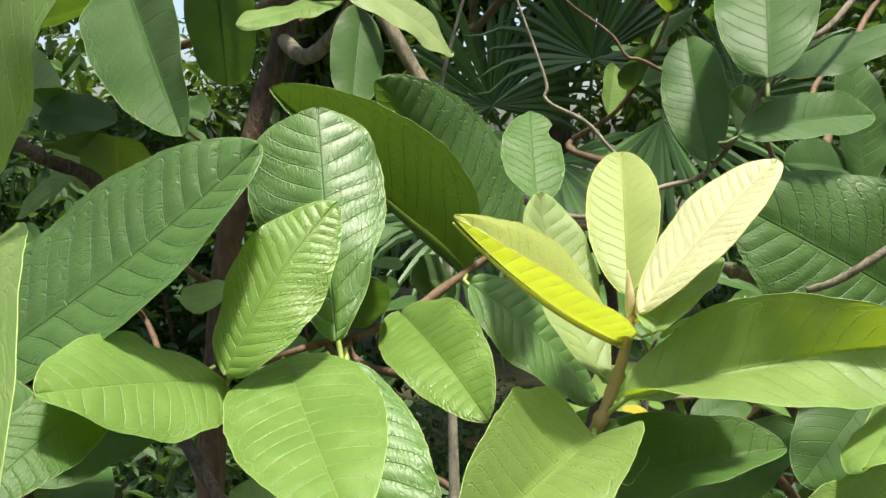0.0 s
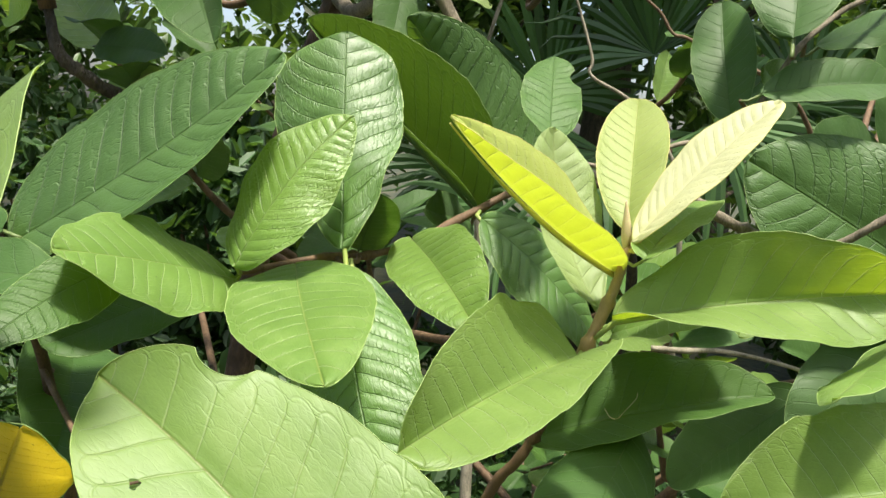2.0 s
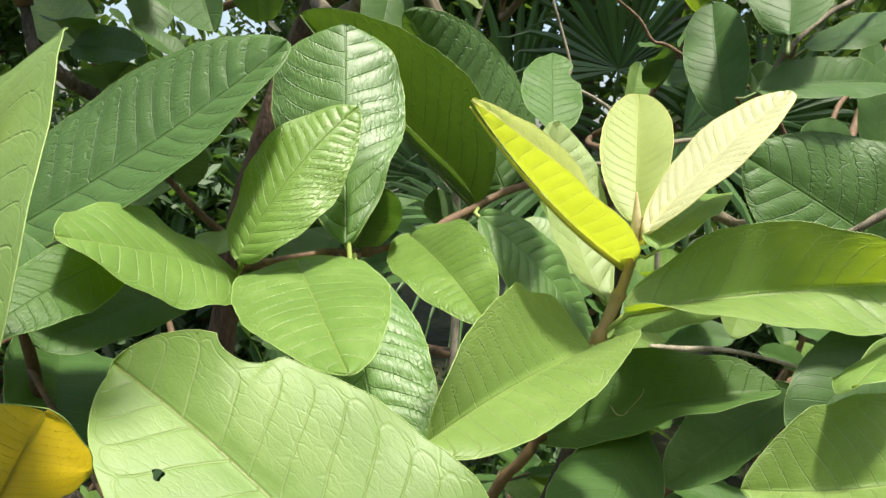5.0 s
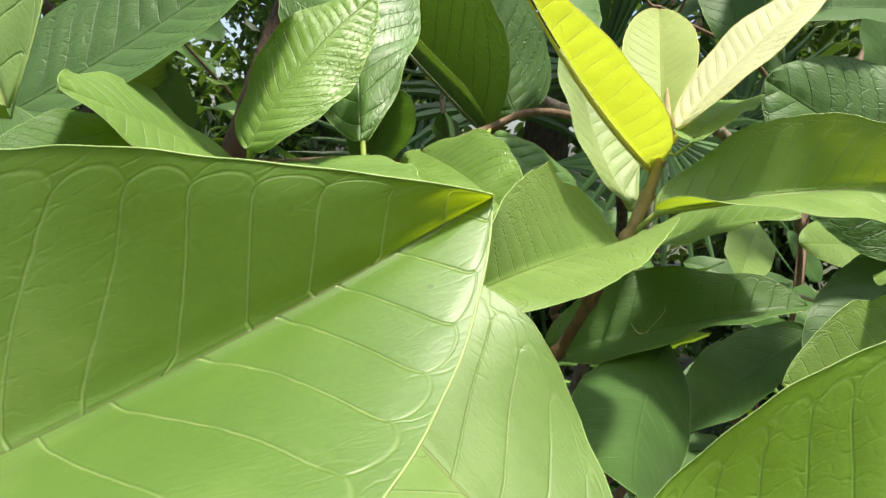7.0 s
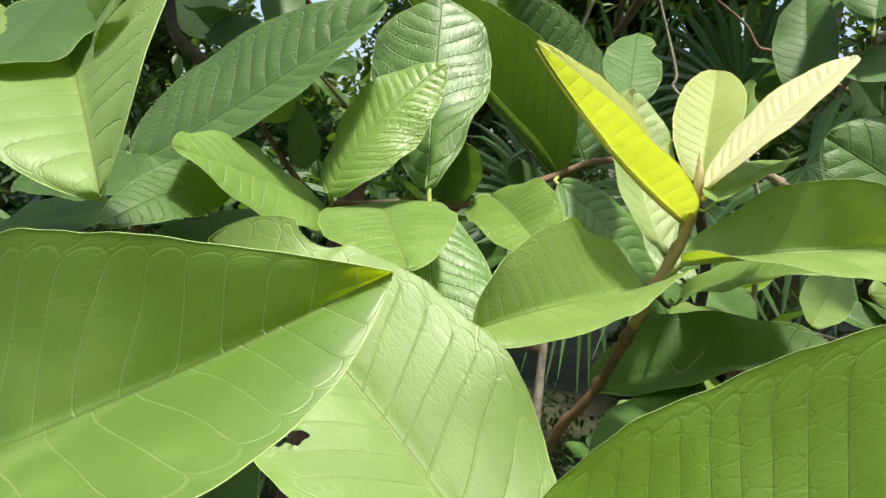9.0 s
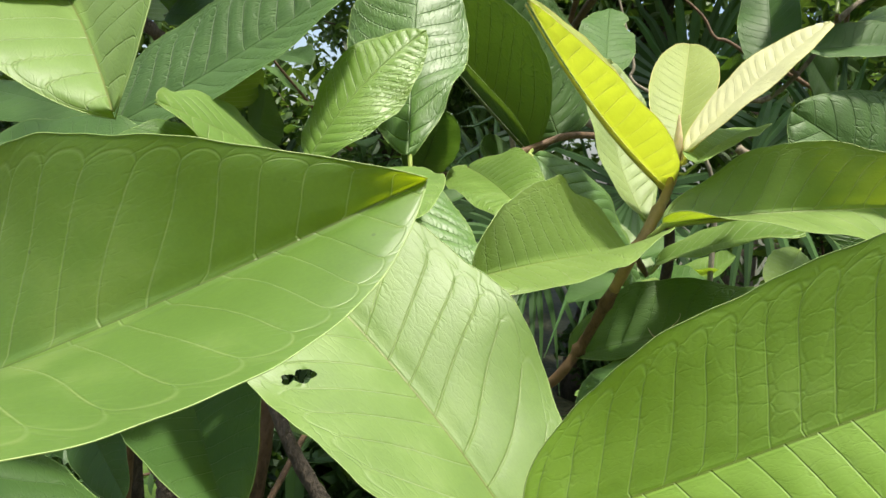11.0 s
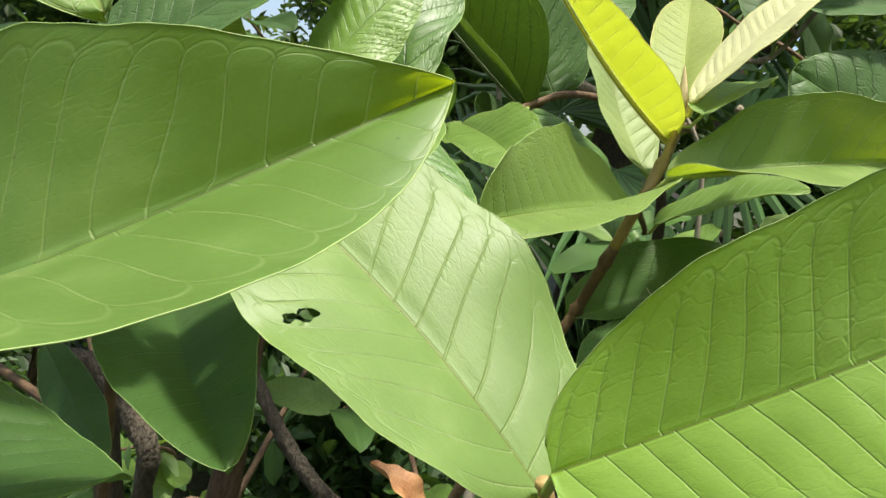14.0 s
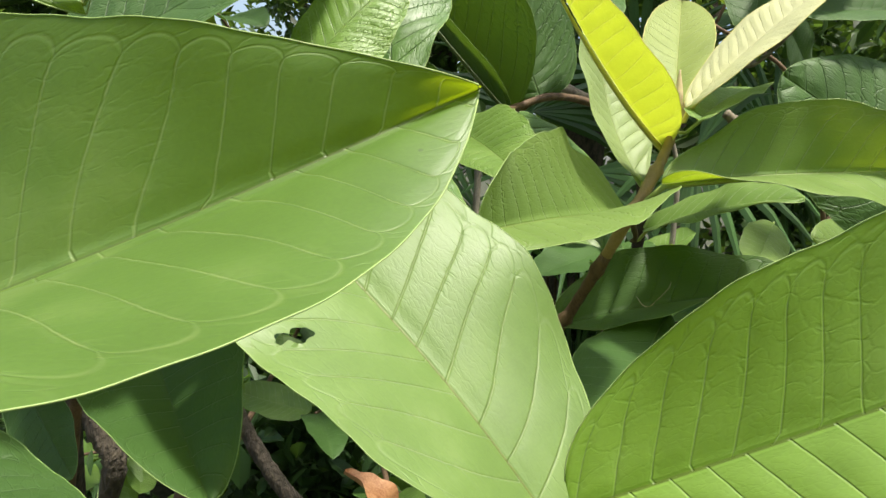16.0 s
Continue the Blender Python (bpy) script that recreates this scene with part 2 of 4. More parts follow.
SOIL = plain_material("leaf_litter", (0.018, 0.028, 0.010), (0.06, 0.058, 0.022), 2.2, 0.9, 0.8, (1, 1, 1), 0.03)
DRY = plain_material("dry_leaf", (0.34, 0.15, 0.06), (0.50, 0.27, 0.12), 70, 0.6, 0.5)
FROND = foliage_material("palm_frond", (0.060, 0.130, 0.036), (0.12, 0.24, 0.02), 0.45, 0.25)
BUSH = foliage_material("bush_leaf", (0.040, 0.090, 0.026), (0.09, 0.18, 0.02), 0.55)
TREE = foliage_material("tree_leaf", (0.060, 0.120, 0.030), (0.16, 0.28, 0.03))
GRASS = foliage_material("low_growth", (0.045, 0.110, 0.030), (0.10, 0.20, 0.02))


# ---- building blocks ----
def mesh_of(name, verts, faces, material, smooth=True):
    me = bpy.data.meshes.new(name)
    me.from_pydata([tuple(v) for v in verts], [], faces)
    me.materials.append(material)
    if smooth:
        me.shade_smooth()
    return me


def part(name, me, parent, label=""):
    ob = new(name, me)
    ob.parent = parent
    return tagged(ob, label)


def thing(name, at, label, category, group="", kind=""):
    ob = new(name)
    ob.empty_display_size = 0.02
    ob.location = at
    bpy.context.view_layer.update()
    return tagged(ob, label, category, group, kind)


def spline(points, steps):
    """Catmull-Rom through a few points."""
    pts = [np.array(p, float) for p in points]
    pts = [2 * pts[0] - pts[1]] + pts + [2 * pts[-1] - pts[-2]]
    out = []
    for i in range(1, len(pts) - 2):
        for k in range(steps):
            t = k / steps
            a, b, c, d = pts[i - 1:i + 3]
            out.append(0.5 * (2 * b + (c - a) * t + (2 * a - 5 * b + 4 * c - d) * t * t + (3 * b - a - 3 * c + d) * t ** 3))
    out.append(pts[-2])
    return np.array(out)


def tube(path, radii, sides=8, lumps=0.0, seed=0, cap=True):
    """Vertices and faces of a tapering tube along a path."""
    rng = np.random.RandomState(seed)
    path = np.array(path, float)
    count = len(path)
    radii = np.interp(np.linspace(0, 1, count), np.linspace(0, 1, len(radii)), radii)
    ways = np.gradient(path, axis=0)
    verts, faces = [], []
    ref = np.array((0.31, 0.2, 0.93))
    for i in range(count):
        w = ways[i] / (np.linalg.norm(ways[i]) + 1e-12)
        a = np.cross(w, ref)
        a /= np.linalg.norm(a) + 1e-12
        b = np.cross(w, a)
        swell = 1 + lumps * rng.uniform(-1, 1)
        for k in range(sides):
            f = 2 * math.pi * k / sides
            rr = radii[i] * swell * (1 + 0.5 * lumps * rng.uniform(-1, 1))
            verts.append(path[i] + rr * (math.cos(f) * a + math.sin(f) * b))
    for i in range(count - 1):
        for k in range(sides):
            faces.append((i * sides + k, i * sides + (k + 1) % sides, (i + 1) * sides + (k + 1) % sides, (i + 1) * sides + k))
    if cap:
        faces.append(tuple(range(sides - 1, -1, -1)))
        faces.append(tuple((count - 1) * sides + k for k in range(sides)))
    return verts, faces


anchors = []


def twig(parent, name, points, radii, material, steps=8, sides=9, lumps=0.05, nodes=(), seed=3, label=""):
    """A branch through a few world points, with swollen rings at the given stretches of its length."""
    path = spline(points, steps)
    base = np.interp(np.linspace(0, 1, len(path)), np.linspace(0, 1, len(radii)), radii)
    for at in nodes:
        base = base * (1 + 0.45 * np.exp(-((np.linspace(0, 1, len(path)) - at) / 0.018) ** 2))
    origin = np.array(parent.location)
    if parent.name == "guava_tree":
        anchors.extend(path)
    v, f = tube(path - origin, base, sides, lumps, seed)
    return part(name, mesh_of(name, v, f, material), parent, label)


def turned(r):
    r = Vector(r)
    return np.array(Matrix.Rotation(r.length, 3, r.normalized()))


def blade(length, half, fold_l, fold_r, curl, bend, sway, twist, a, b, rows=72, cols=10, quilt=0.0005, wave=0.0, bites=(), seed=1, veins=13, even=1.0):
    """The blade of a leaf along +x, its upper face towards +z: points of the midrib, and a grid of points over the blade. even: how wide its second half is against its first."""
    rng = np.random.RandomState(seed)
    u = np.linspace(0, 1, rows)
    th, ps = bend * u, sway * (u - 0.5)
    t = np.stack([np.cos(th) * np.cos(ps), np.sin(ps), -np.sin(th) * np.cos(ps)], -1)
    p = np.zeros((rows, 3))
    p[1:] = np.cumsum((t[1:] + t[:-1]) / 2, 0) * length / (rows - 1)
    z0 = np.stack([np.sin(th), 0 * th, np.cos(th)], -1)
    y = np.cross(z0, t)
    y /= np.linalg.norm(y, axis=1)[:, None]
    z = np.cross(t, y)
    roll = (twist * (u - 0.5))[:, None]
    y, z = y * np.cos(roll) + z * np.sin(roll), z * np.cos(roll) - y * np.sin(roll)
    m = a / (a + b)
    prof = (u / m) ** a * ((1 - u) / (1 - m)) ** b
    ph = rng.uniform(0, 6.28, 4)
    grid, uvs = [], []
    for i in range(rows):
        line = []
        for k in range(-cols, cols + 1):
            v = k / cols
            left = v > 0
            h = half * prof[i] * (1.0 if left else even) + 0.0003
            for side, u0, du, deep in bites:
                if side == (1 if left else -1):
                    h *= 1 - deep * (1 - ((u[i] - u0) / du) ** 2) ** 0.7 if abs(u[i] - u0) < du else 1.0
            h *= 1 + 0.006 * math.sin(37 * u[i] + ph[0] + (1.3 if left else 0)) + 0.004 * math.sin(83 * u[i] + ph[1])
            ang = (fold_l if left else fold_r) * min(1.0, abs(v) / 0.12) ** 0.4 - curl * abs(v) / 2
            r = h * abs(v)
            rn = r / length
            hook = 0.035 * max(0.0, (abs(v) - 0.6) / 0.4) ** 3
            stray = 0.16 * math.sin(9.0 * u[i] + ph[1]) + 0.09 * math.sin(23.0 * u[i] + ph[2] + (1.7 if left else 0)) + 0.10 * math.sin(14.0 * rn + 7 * u[i] + ph[3])
            phase = veins * (u[i] - 0.52 * rn - 0.3 * rn * rn - hook) + stray
            gap = abs((phase + (0.37 if left else 0)) % 1 - 0.5)
            puff = quilt * (1 - math.exp(-gap / 0.13)) * min(1, abs(v) * 5) * min(1, (1 - abs(v)) * 4)
            rim = wave * half * v * v * (math.sin(11 * u[i] + ph[2] + (2 if left else 0)) + 0.6 * math.sin(23 * u[i] + ph[3]))
            line.append(p[i] + math.copysign(r * math.cos(ang), v) * y[i] + (r * math.sin(ang) + puff + rim) * z[i])
            uvs.append((u[i], math.copysign(r / length, v), phase, v))
        grid.append(line)
    return p, y, z, np.array(grid), uvs


def blade_mesh(name, grid, uvs, material, holes=()):
    """The blade as a mesh; holes are eaten ovals: u, v, and their half sizes."""
    rows, cols = grid.shape[:2]
    half = (cols - 1) // 2
    pts, flat = grid.copy(), np.array(uvs)
    gone = set()

    def oval(hole, uu, vv):
        du, dv = (uu - hole[0]) / hole[2], (vv - hole[1]) / hole[3]
        a = math.atan2(dv, du)
        return math.hypot(du, dv) / (1 + 0.16 * math.sin(3 * a + 1) + 0.10 * math.sin(5 * a)), du, dv

    for hole in holes:
        for i in range(1, rows - 1):
            for k in range(1, cols - 1):
                d, du, dv = oval(hole, i / (rows - 1), (k - half) / half)
                if 0.55 < d < 1.45:
                    fi = (hole[0] + du / d * hole[2]) * (rows - 1)
                    fk = (hole[1] + dv / d * hole[3]) * half + half
                    i0, k0 = int(fi), int(fk)
                    a, b = fi - i0, fk - k0
                    pts[i, k] = (grid[i0, k0] * (1 - a) + grid[i0 + 1, k0] * a) * (1 - b) + (grid[i0, k0 + 1] * (1 - a) + grid[i0 + 1, k0 + 1] * a) * b
    faces = []
    for i in range(rows - 1):
        for k in range(cols - 1):
            if any(oval(hole, (i + 0.5) / (rows - 1), (k + 0.5 - half) / half)[0] < 1 for hole in holes):
                continue
            faces.append((i * cols + k, (i + 1) * cols + k, (i + 1) * cols + k + 1, i * cols + k + 1))
    me = mesh_of(name, pts.reshape(-1, 3), faces, material)
    where = flat[[lp.vertex_index for lp in me.loops]]
    me.uv_layers.new(name="blade").data.foreach_set("uv", where[:, :2].ravel())
    me.uv_layers.new(name="edge").data.foreach_set("uv", where[:, 2:].ravel())
    return me


leaf_seed = [10]


def leaf(parent, kind, at, turn, length, half, fold_l, fold_r, curl, bend, sway, twist, a, b, joint=None, holes=(), bites=(), label="", wave=0.06, rows=72, cols=10, quilt=0.00025, even=1.0):
    """One large leaf of a branch: blade, with midrib (and leaf stalk) and thickened margin under it. joint: where the stalk meets the twig."""
    leaf_seed[0] += 1
    p, y, z, grid, uvs = blade(length, half, fold_l, fold_r, curl, bend, sway, twist, a, b, rows, cols, quilt, wave, bites, leaf_seed[0], VEINS.get(kind, 13), even)
    young = kind in ("young", "cream", "fresh")
    ob = part("leaf", blade_mesh("leaf", grid, uvs, LEAF[kind], holes), parent, label)
    place = Matrix.Translation(Vector(at) - parent.location) @ Matrix.Rotation(Vector(turn).length, 4, Vector(turn).normalized())
    ob.matrix_local = place
    thick = min(0.0011, half * 0.045)
    rib = p - z * thick * 1.12
    if joint is None:
        stalk = [rib[0] - np.array((0.008, 0, 0.0015)), rib[0] - np.array((0.004, 0, 0.001))]
    else:
        end = np.array(place.inverted() @ (Vector(joint) - parent.location))
        gap = np.linalg.norm(end - rib[0])
        if gap > 0.032:
            # a bare side twig carries the leaf
            near = rib[0] - np.array((0.010, 0, 0.002))
            v, f = tube(spline([end, 0.5 * end + 0.5 * near + np.array((0, 0, -0.06 * gap)), near], 6), [0.0016, 0.0013, 0.0011], 6, 0.08, leaf_seed[0])
            part("side_twig", mesh_of("side_twig", v, f, TWIG_RED), ob)
            end = near
        stalk = [end, 0.5 * end + 0.5 * rib[0] + np.array((-0.001, 0, -0.002))]
    v, f = tube(list(stalk) + list(rib[1:-1:2]), [thick * 1.15] * 2 + [thick, thick * 0.6, thick * 0.28], 6)
    part("midrib", mesh_of("midrib", v, f, RIB_YOUNG if young else RIB_DARK if kind in ("dark", "shade", "ridged") else RIB), ob)
    edge = np.concatenate([grid[1:, 0], grid[-2:0:-1, -1]])
    v, f = tube(edge, [0.00016], 4)
    part("margin", mesh_of("margin", v, f, MARGIN_YOUNG if young else MARGIN_DARK if kind in ("dark", "shade", "ridged") else MARGIN), ob)
    return ob


# ---- ground ----
gv, gf = [], []
size = [-300, -60, -20, -8, -4, -2, -1, 0, 1, 2, 4, 8, 20, 60, 300]
for i, gx in enumerate(size):
    for j, gy in enumerate(size):
        gv.append((gx, gy + 2, 0.04 * noise.noise((gx * 0.7, gy * 0.7, 0))))
for i in range(len(size) - 1):
    for j in range(len(size) - 1):
        k = i * len(size) + j
        gf.append((k, k + len(size), k + len(size) + 1, k + 1))
tagged(new("ground", mesh_of("ground", gv, gf, SOIL)), "dark soil covered with leaf litter", "ground", kind="structure")

# ---- guava branches: large leaves in view ----
BR = "guava branches"
shoot = thing("guava_branch", (0.033, 0.371, 1.158), "reddish-brown guava twig ending in a bright yellow-green young shoot", "branch", BR)
twig(shoot, "stem", [(0.000, 0.400, 1.06), (0.020, 0.385, 1.115), (0.033, 0.371, 1.158), (0.043, 0.364, 1.175), (0.0515, 0.362, 1.193), (0.060, 0.343, 1.222)], [0.0032, 0.0028, 0.0026, 0.0026], TWIG_RED, nodes=(0.75, 0.95), lumps=0.07)
twig(shoot, "stem", [(0.060, 0.343, 1.222), (0.0655, 0.331, 1.242), (0.072, 0.334, 1.258), (0.077, 0.339, 1.272), (0.080, 0.341, 1.288)], [0.0026, 0.0027, 0.0026, 0.0022, 0.0016], TWIG_GREEN, nodes=(0.27, 0.55, 0.93), lumps=0.06, label="young green-brown stem")
leaf(shoot, "young", (0.0773, 0.3470, 1.2720), (-0.7299, 0.4507, -2.3798), 0.1246, 0.0247, 0.77, 0.86, 0.24, -0.25, -0.12, -0.18, 0.81, 0.97, wave=0.02, rows=120, quilt=0.0014, joint=(0.078, 0.340, 1.277), label="young yellow-green folded leaf")
leaf(shoot, "fresh", (0.0813, 0.3579, 1.2905), (0.5119, -0.7610, 1.3219), 0.0869, 0.0172, 0.26, 0.40, 0.13, 0.12, -0.02, 0.25, 0.67, 0.57, wave=0.02, joint=(0.080, 0.341, 1.286), label="young yellow-green upright leaf")
leaf(shoot, "cream", (0.0801, 0.3295, 1.2882), (0.3118, -0.9609, 0.1320), 0.0812, 0.0220, 0.17, 0.27, 0.19, 0.19, -0.08, 0.02, 0.73, 0.58, wave=0.02, rows=130, quilt=0.0009, joint=(0.080, 0.341, 1.284), label="young pale yellow sunlit leaf")
for bx, bz, lean in ((0.0785, 0.021, -0.10), (0.0815, 0.017, 0.16)):
    bud_path = spline([(bx, 0.340, 1.284), (bx + 0.3 * lean * bz, 0.339, 1.284 + 0.5 * bz), (bx + lean * bz, 0.338, 1.284 + bz)], 6)
    bv, bf = tube(bud_path - np.array(shoot.location), [0.0012, 0.0022, 0.0020, 0.0012, 0.0003], 7)
    part("bud", mesh_of("bud", bv, bf, BUD), shoot, "folded pinkish-cream leaf bud")
leaf(shoot, "mid", (0.0833, 0.3193, 1.2831), (0.2277, -0.5552, 0.8926), 0.0644, 0.0143, 0.19, 0.31, 0.18, 0.41, -0.00, 0.01, 0.55, 0.60, joint=(0.079, 0.341, 1.279))
leaf(shoot, "soft", (0.0712, 0.3481, 1.2548), (0.8063, -0.4014, 2.0448), 0.0934, 0.0195, 0.33, 0.44, 0.10, -0.57, -0.24, 0.02, 0.75, 0.56, rows=120, quilt=0.0008, joint=(0.0745, 0.336, 1.262), label="young pale green leaf")
leaf(shoot, "pale", (0.0605, 0.3139, 1.2421), (-0.1958, 0.5491, -2.0538), 0.1138, 0.0309, 0.62, 0.75, -0.05, 0.03, 0.13, -0.81, 0.18, 0.37, rows=130, quilt=0.0007, joint=(0.0645, 0.332, 1.240))
leaf(shoot, "pale", (0.0743, 0.3240, 1.2559), (0.8475, -0.2022, 0.0764), 0.1175, 0.0292, 0.81, 0.54, -0.04, 0.05, -0.14, 1.16, 0.64, 0.49, joint=(0.0665, 0.331, 1.244), rows=170, cols=14, quilt=0.0005)
leaf(shoot, "mid", (0.0855, 0.3986, 1.2334), (0.3074, -0.6588, -0.6350), 0.0798, 0.0180, 0.30, 0.27, 0.16, 0.35, -0.07, -0.13, 0.55, 0.60, joint=(0.066, 0.333, 1.24))
seed_path = spline([(0.0822, 0.3722, 1.2025), (0.0850, 0.3700, 1.1992), (0.0885, 0.3698, 1.1990), (0.0910, 0.3715, 1.2015)], 5)
sv, sf = tube(seed_path - np.array(shoot.location), [0.0001, 0.0002, 0.00025, 0.0002, 0.0001], 6)
part("husk", mesh_of("husk", sv, sf, HUSK), shoot, "tiny curled orange husk")
seed_path = spline([(0.0915, 0.3715, 1.2022), (0.0940, 0.3725, 1.2050), (0.0965, 0.3722, 1.2090), (0.0968, 0.3718, 1.2120)], 5)
sv, sf = tube(seed_path - np.array(shoot.location), [0.0001, 0.00013, 0.00008], 5)
part("thread", mesh_of("thread", sv, sf, HUSK), shoot, "fine pale thread")
leaf(shoot, "dark", (0.0460, 0.3751, 1.1811), (0.5302, -0.4386, -0.0132), 0.1191, 0.0290, 0.53, 0.57, 0.02, 0.21, -0.13, -0.21, 0.53, 0.70, joint=(0.050, 0.363, 1.188))

cross = thing("guava_branch", (0.033, 0.458, 1.298), "brown guava twig with broad glossy green leaves", "branch", BR)
twig(cross, "stem", [(0.10, 0.56, 1.30), (0.060, 0.50, 1.302), (0.033, 0.458, 1.298), (0.012, 0.440, 1.287), (-0.020, 0.410, 1.269), (-0.042, 0.393, 1.262), (-0.055, 0.378, 1.263), (-0.074, 0.360, 1.260), (-0.089, 0.339, 1.258)], [0.0026, 0.0022, 0.0019, 0.0017, 0.0015], TWIG_RED, nodes=(0.43, 0.62, 0.78, 0.97), lumps=0.06)
leaf(cross, "crisp", (-0.0851, 0.3195, 1.2636), (0.9710, -0.9169, 0.7486), 0.0848, 0.0241, -0.06, -0.04, 0.23, 0.51, -0.15, 0.70, 0.53, 0.73, joint=(-0.089, 0.339, 1.258), rows=170, cols=14, quilt=0.0008, even=0.88)
leaf(cross, "gloss", (-0.0447, 0.3459, 1.2715), (0.6815, -0.9966, 1.4494), 0.1160, 0.0412, -0.33, -0.13, 0.27, -0.01, -0.04, 0.80, 0.74, 0.36, joint=(-0.054, 0.379, 1.262), rows=170, cols=14, quilt=0.001, even=0.69)
leaf(cross, "mid", (-0.0905, 0.3379, 1.2549), (-0.6634, 0.4127, -1.9261), 0.0980, 0.0257, 0.01, 0.20, 0.25, 0.10, 0.08, -0.10, 0.60, 0.76, joint=(-0.089, 0.339, 1.257), rows=170, cols=14, quilt=0.0006)
leaf(cross, "mid", (-0.0680, 0.3557, 1.2608), (0.1689, -0.1632, -1.2651), 0.1382, 0.0284, 0.12, 0.16, 0.23, 0.26, 0.09, 0.02, 0.55, 0.69, rows=170, quilt=0.0006, holes=((0.13, -0.74, 0.008, 0.05),), joint=(-0.072, 0.362, 1.260), cols=14, wave=0.03)
leaf(cross, "gloss", (-0.0405, 0.3434, 1.2625), (0.8179, 0.2318, -1.3565), 0.0941, 0.0270, -0.23, -0.25, 0.29, 0.38, 0.19, 0.59, 0.44, 0.40, even=1.16, joint=(-0.045, 0.390, 1.262), rows=170, cols=14, quilt=0.0012)
leaf(cross, "crisp", (-0.0213, 0.4099, 1.2703), (0.4509, -0.1691, -1.2210), 0.1058, 0.0223, 0.44, 0.28, 0.12, 0.23, -0.08, -0.08, 0.53, 0.68, joint=(-0.022, 0.409, 1.268), rows=170, cols=14, quilt=0.0008)
leaf(cross, "ridged", (0.0116, 0.4503, 1.2837), (0.6404, -1.2420, 2.2289), 0.1486, 0.0364, 1.14, 1.10, -0.17, -0.28, 0.02, -0.30, 0.49, 0.68, even=1.6, joint=(0.012, 0.440, 1.287), rows=170, cols=14, quilt=0.0012, wave=0.02)
leaf(cross, "ridged", (0.0257, 0.4549, 1.2970), (0.5948, -1.5572, 1.5270), 0.1126, 0.0361, -0.42, -0.21, 0.41, -0.50, 0.17, -0.57, 0.32, 0.59, joint=(0.018, 0.446, 1.290), rows=170, cols=14, quilt=0.0010, wave=0.02)
leaf(cross, "gloss", (0.0132, 0.4305, 1.2824), (0.6414, 0.5385, -0.1763), 0.1014, 0.0256, 0.03, 0.10, 0.27, 0.50, -0.06, -0.22, 0.51, 0.63, joint=(0.012, 0.438, 1.286), rows=170, cols=14, quilt=0.0012)
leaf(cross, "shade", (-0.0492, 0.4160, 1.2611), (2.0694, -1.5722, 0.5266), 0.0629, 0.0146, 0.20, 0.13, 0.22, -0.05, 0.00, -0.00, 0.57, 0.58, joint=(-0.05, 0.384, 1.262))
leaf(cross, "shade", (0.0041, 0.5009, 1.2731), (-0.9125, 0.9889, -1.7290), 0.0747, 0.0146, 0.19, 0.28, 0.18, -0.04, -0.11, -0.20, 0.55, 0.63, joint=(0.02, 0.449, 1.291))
leaf(cross, "dark", (0.0445, 0.3947, 1.3286), (0.6550, -0.5167, 1.5130), 0.0706, 0.0157, 0.12, 0.06, 0.26, 0.14, -0.06, -0.28, 0.54, 0.63, bites=((-1, 0.72, 0.09, 0.32),))

near_pair = thing("guava_branch", (0.028, 0.155, 1.172), "guava twig with two broad light green leaves, one insect-bitten", "branch", BR)
twig(near_pair, "stem", [(0.028, 0.155, 1.178), (0.032, 0.158, 1.165), (0.040, 0.166, 1.12), (0.045, 0.20, 1.03)], [0.0018, 0.0022, 0.0026, 0.003], TWIG_GREEN, nodes=(0.03,))
leaf(near_pair, "broad", (0.0286, 0.1598, 1.1727), (0.7247, -0.8591, 2.4248), 0.1477, 0.0395, 0.30, 0.32, 0.14, 0.26, 0.25, -0.38, 0.42, 0.59, joint=(0.029, 0.156, 1.172), rows=200, cols=40, holes=((0.755, 0.53, 0.012, 0.05), (0.461, 0.66, 0.016, 0.075), (0.472, 0.775, 0.011, 0.055)), bites=((-1, 0.82, 0.052, 0.2),))
leaf(near_pair, "lush", (0.0277, 0.1322, 1.1879), (0.9208, -0.5964, 0.0277), 0.1578, 0.0292, 0.31, 0.15, -0.30, -0.52, -0.12, -0.13, 0.44, 0.52, joint=(0.029, 0.154, 1.175), rows=200, cols=20, wave=0.04, quilt=0.0006)

near_left = thing("guava_branch", (-0.13, 0.105, 1.17), "guava twig with one very large light green leaf", "branch", BR)
twig(near_left, "stem", [(-0.112, 0.103, 1.197), (-0.130, 0.108, 1.168), (-0.150, 0.125, 1.10), (-0.17, 0.16, 1.0)], [0.0018, 0.0024, 0.003, 0.0034], TWIG_GREEN, nodes=(0.1,))
leaf(near_left, "near", (-0.1047, 0.0936, 1.2006), (1.0619, -0.6034, 0.2864), 0.1218, 0.0400, 0.41, 0.85, -0.02, 0.40, 0.36, 1.20, 0.39, 0.96, joint=(-0.113, 0.103, 1.196), rows=200, cols=20, wave=0.03, quilt=0.0004, even=1.55)
leaf(near_left, "shade", (-0.1175, 0.1452, 1.1912), (0.6474, 0.4451, -0.7039), 0.1021, 0.0227, -0.09, 0.20, 0.27, -1.23, 0.11, 0.63, 0.70, 0.39, joint=(-0.140, 0.118, 1.135), rows=130, cols=14, quilt=0.0008)

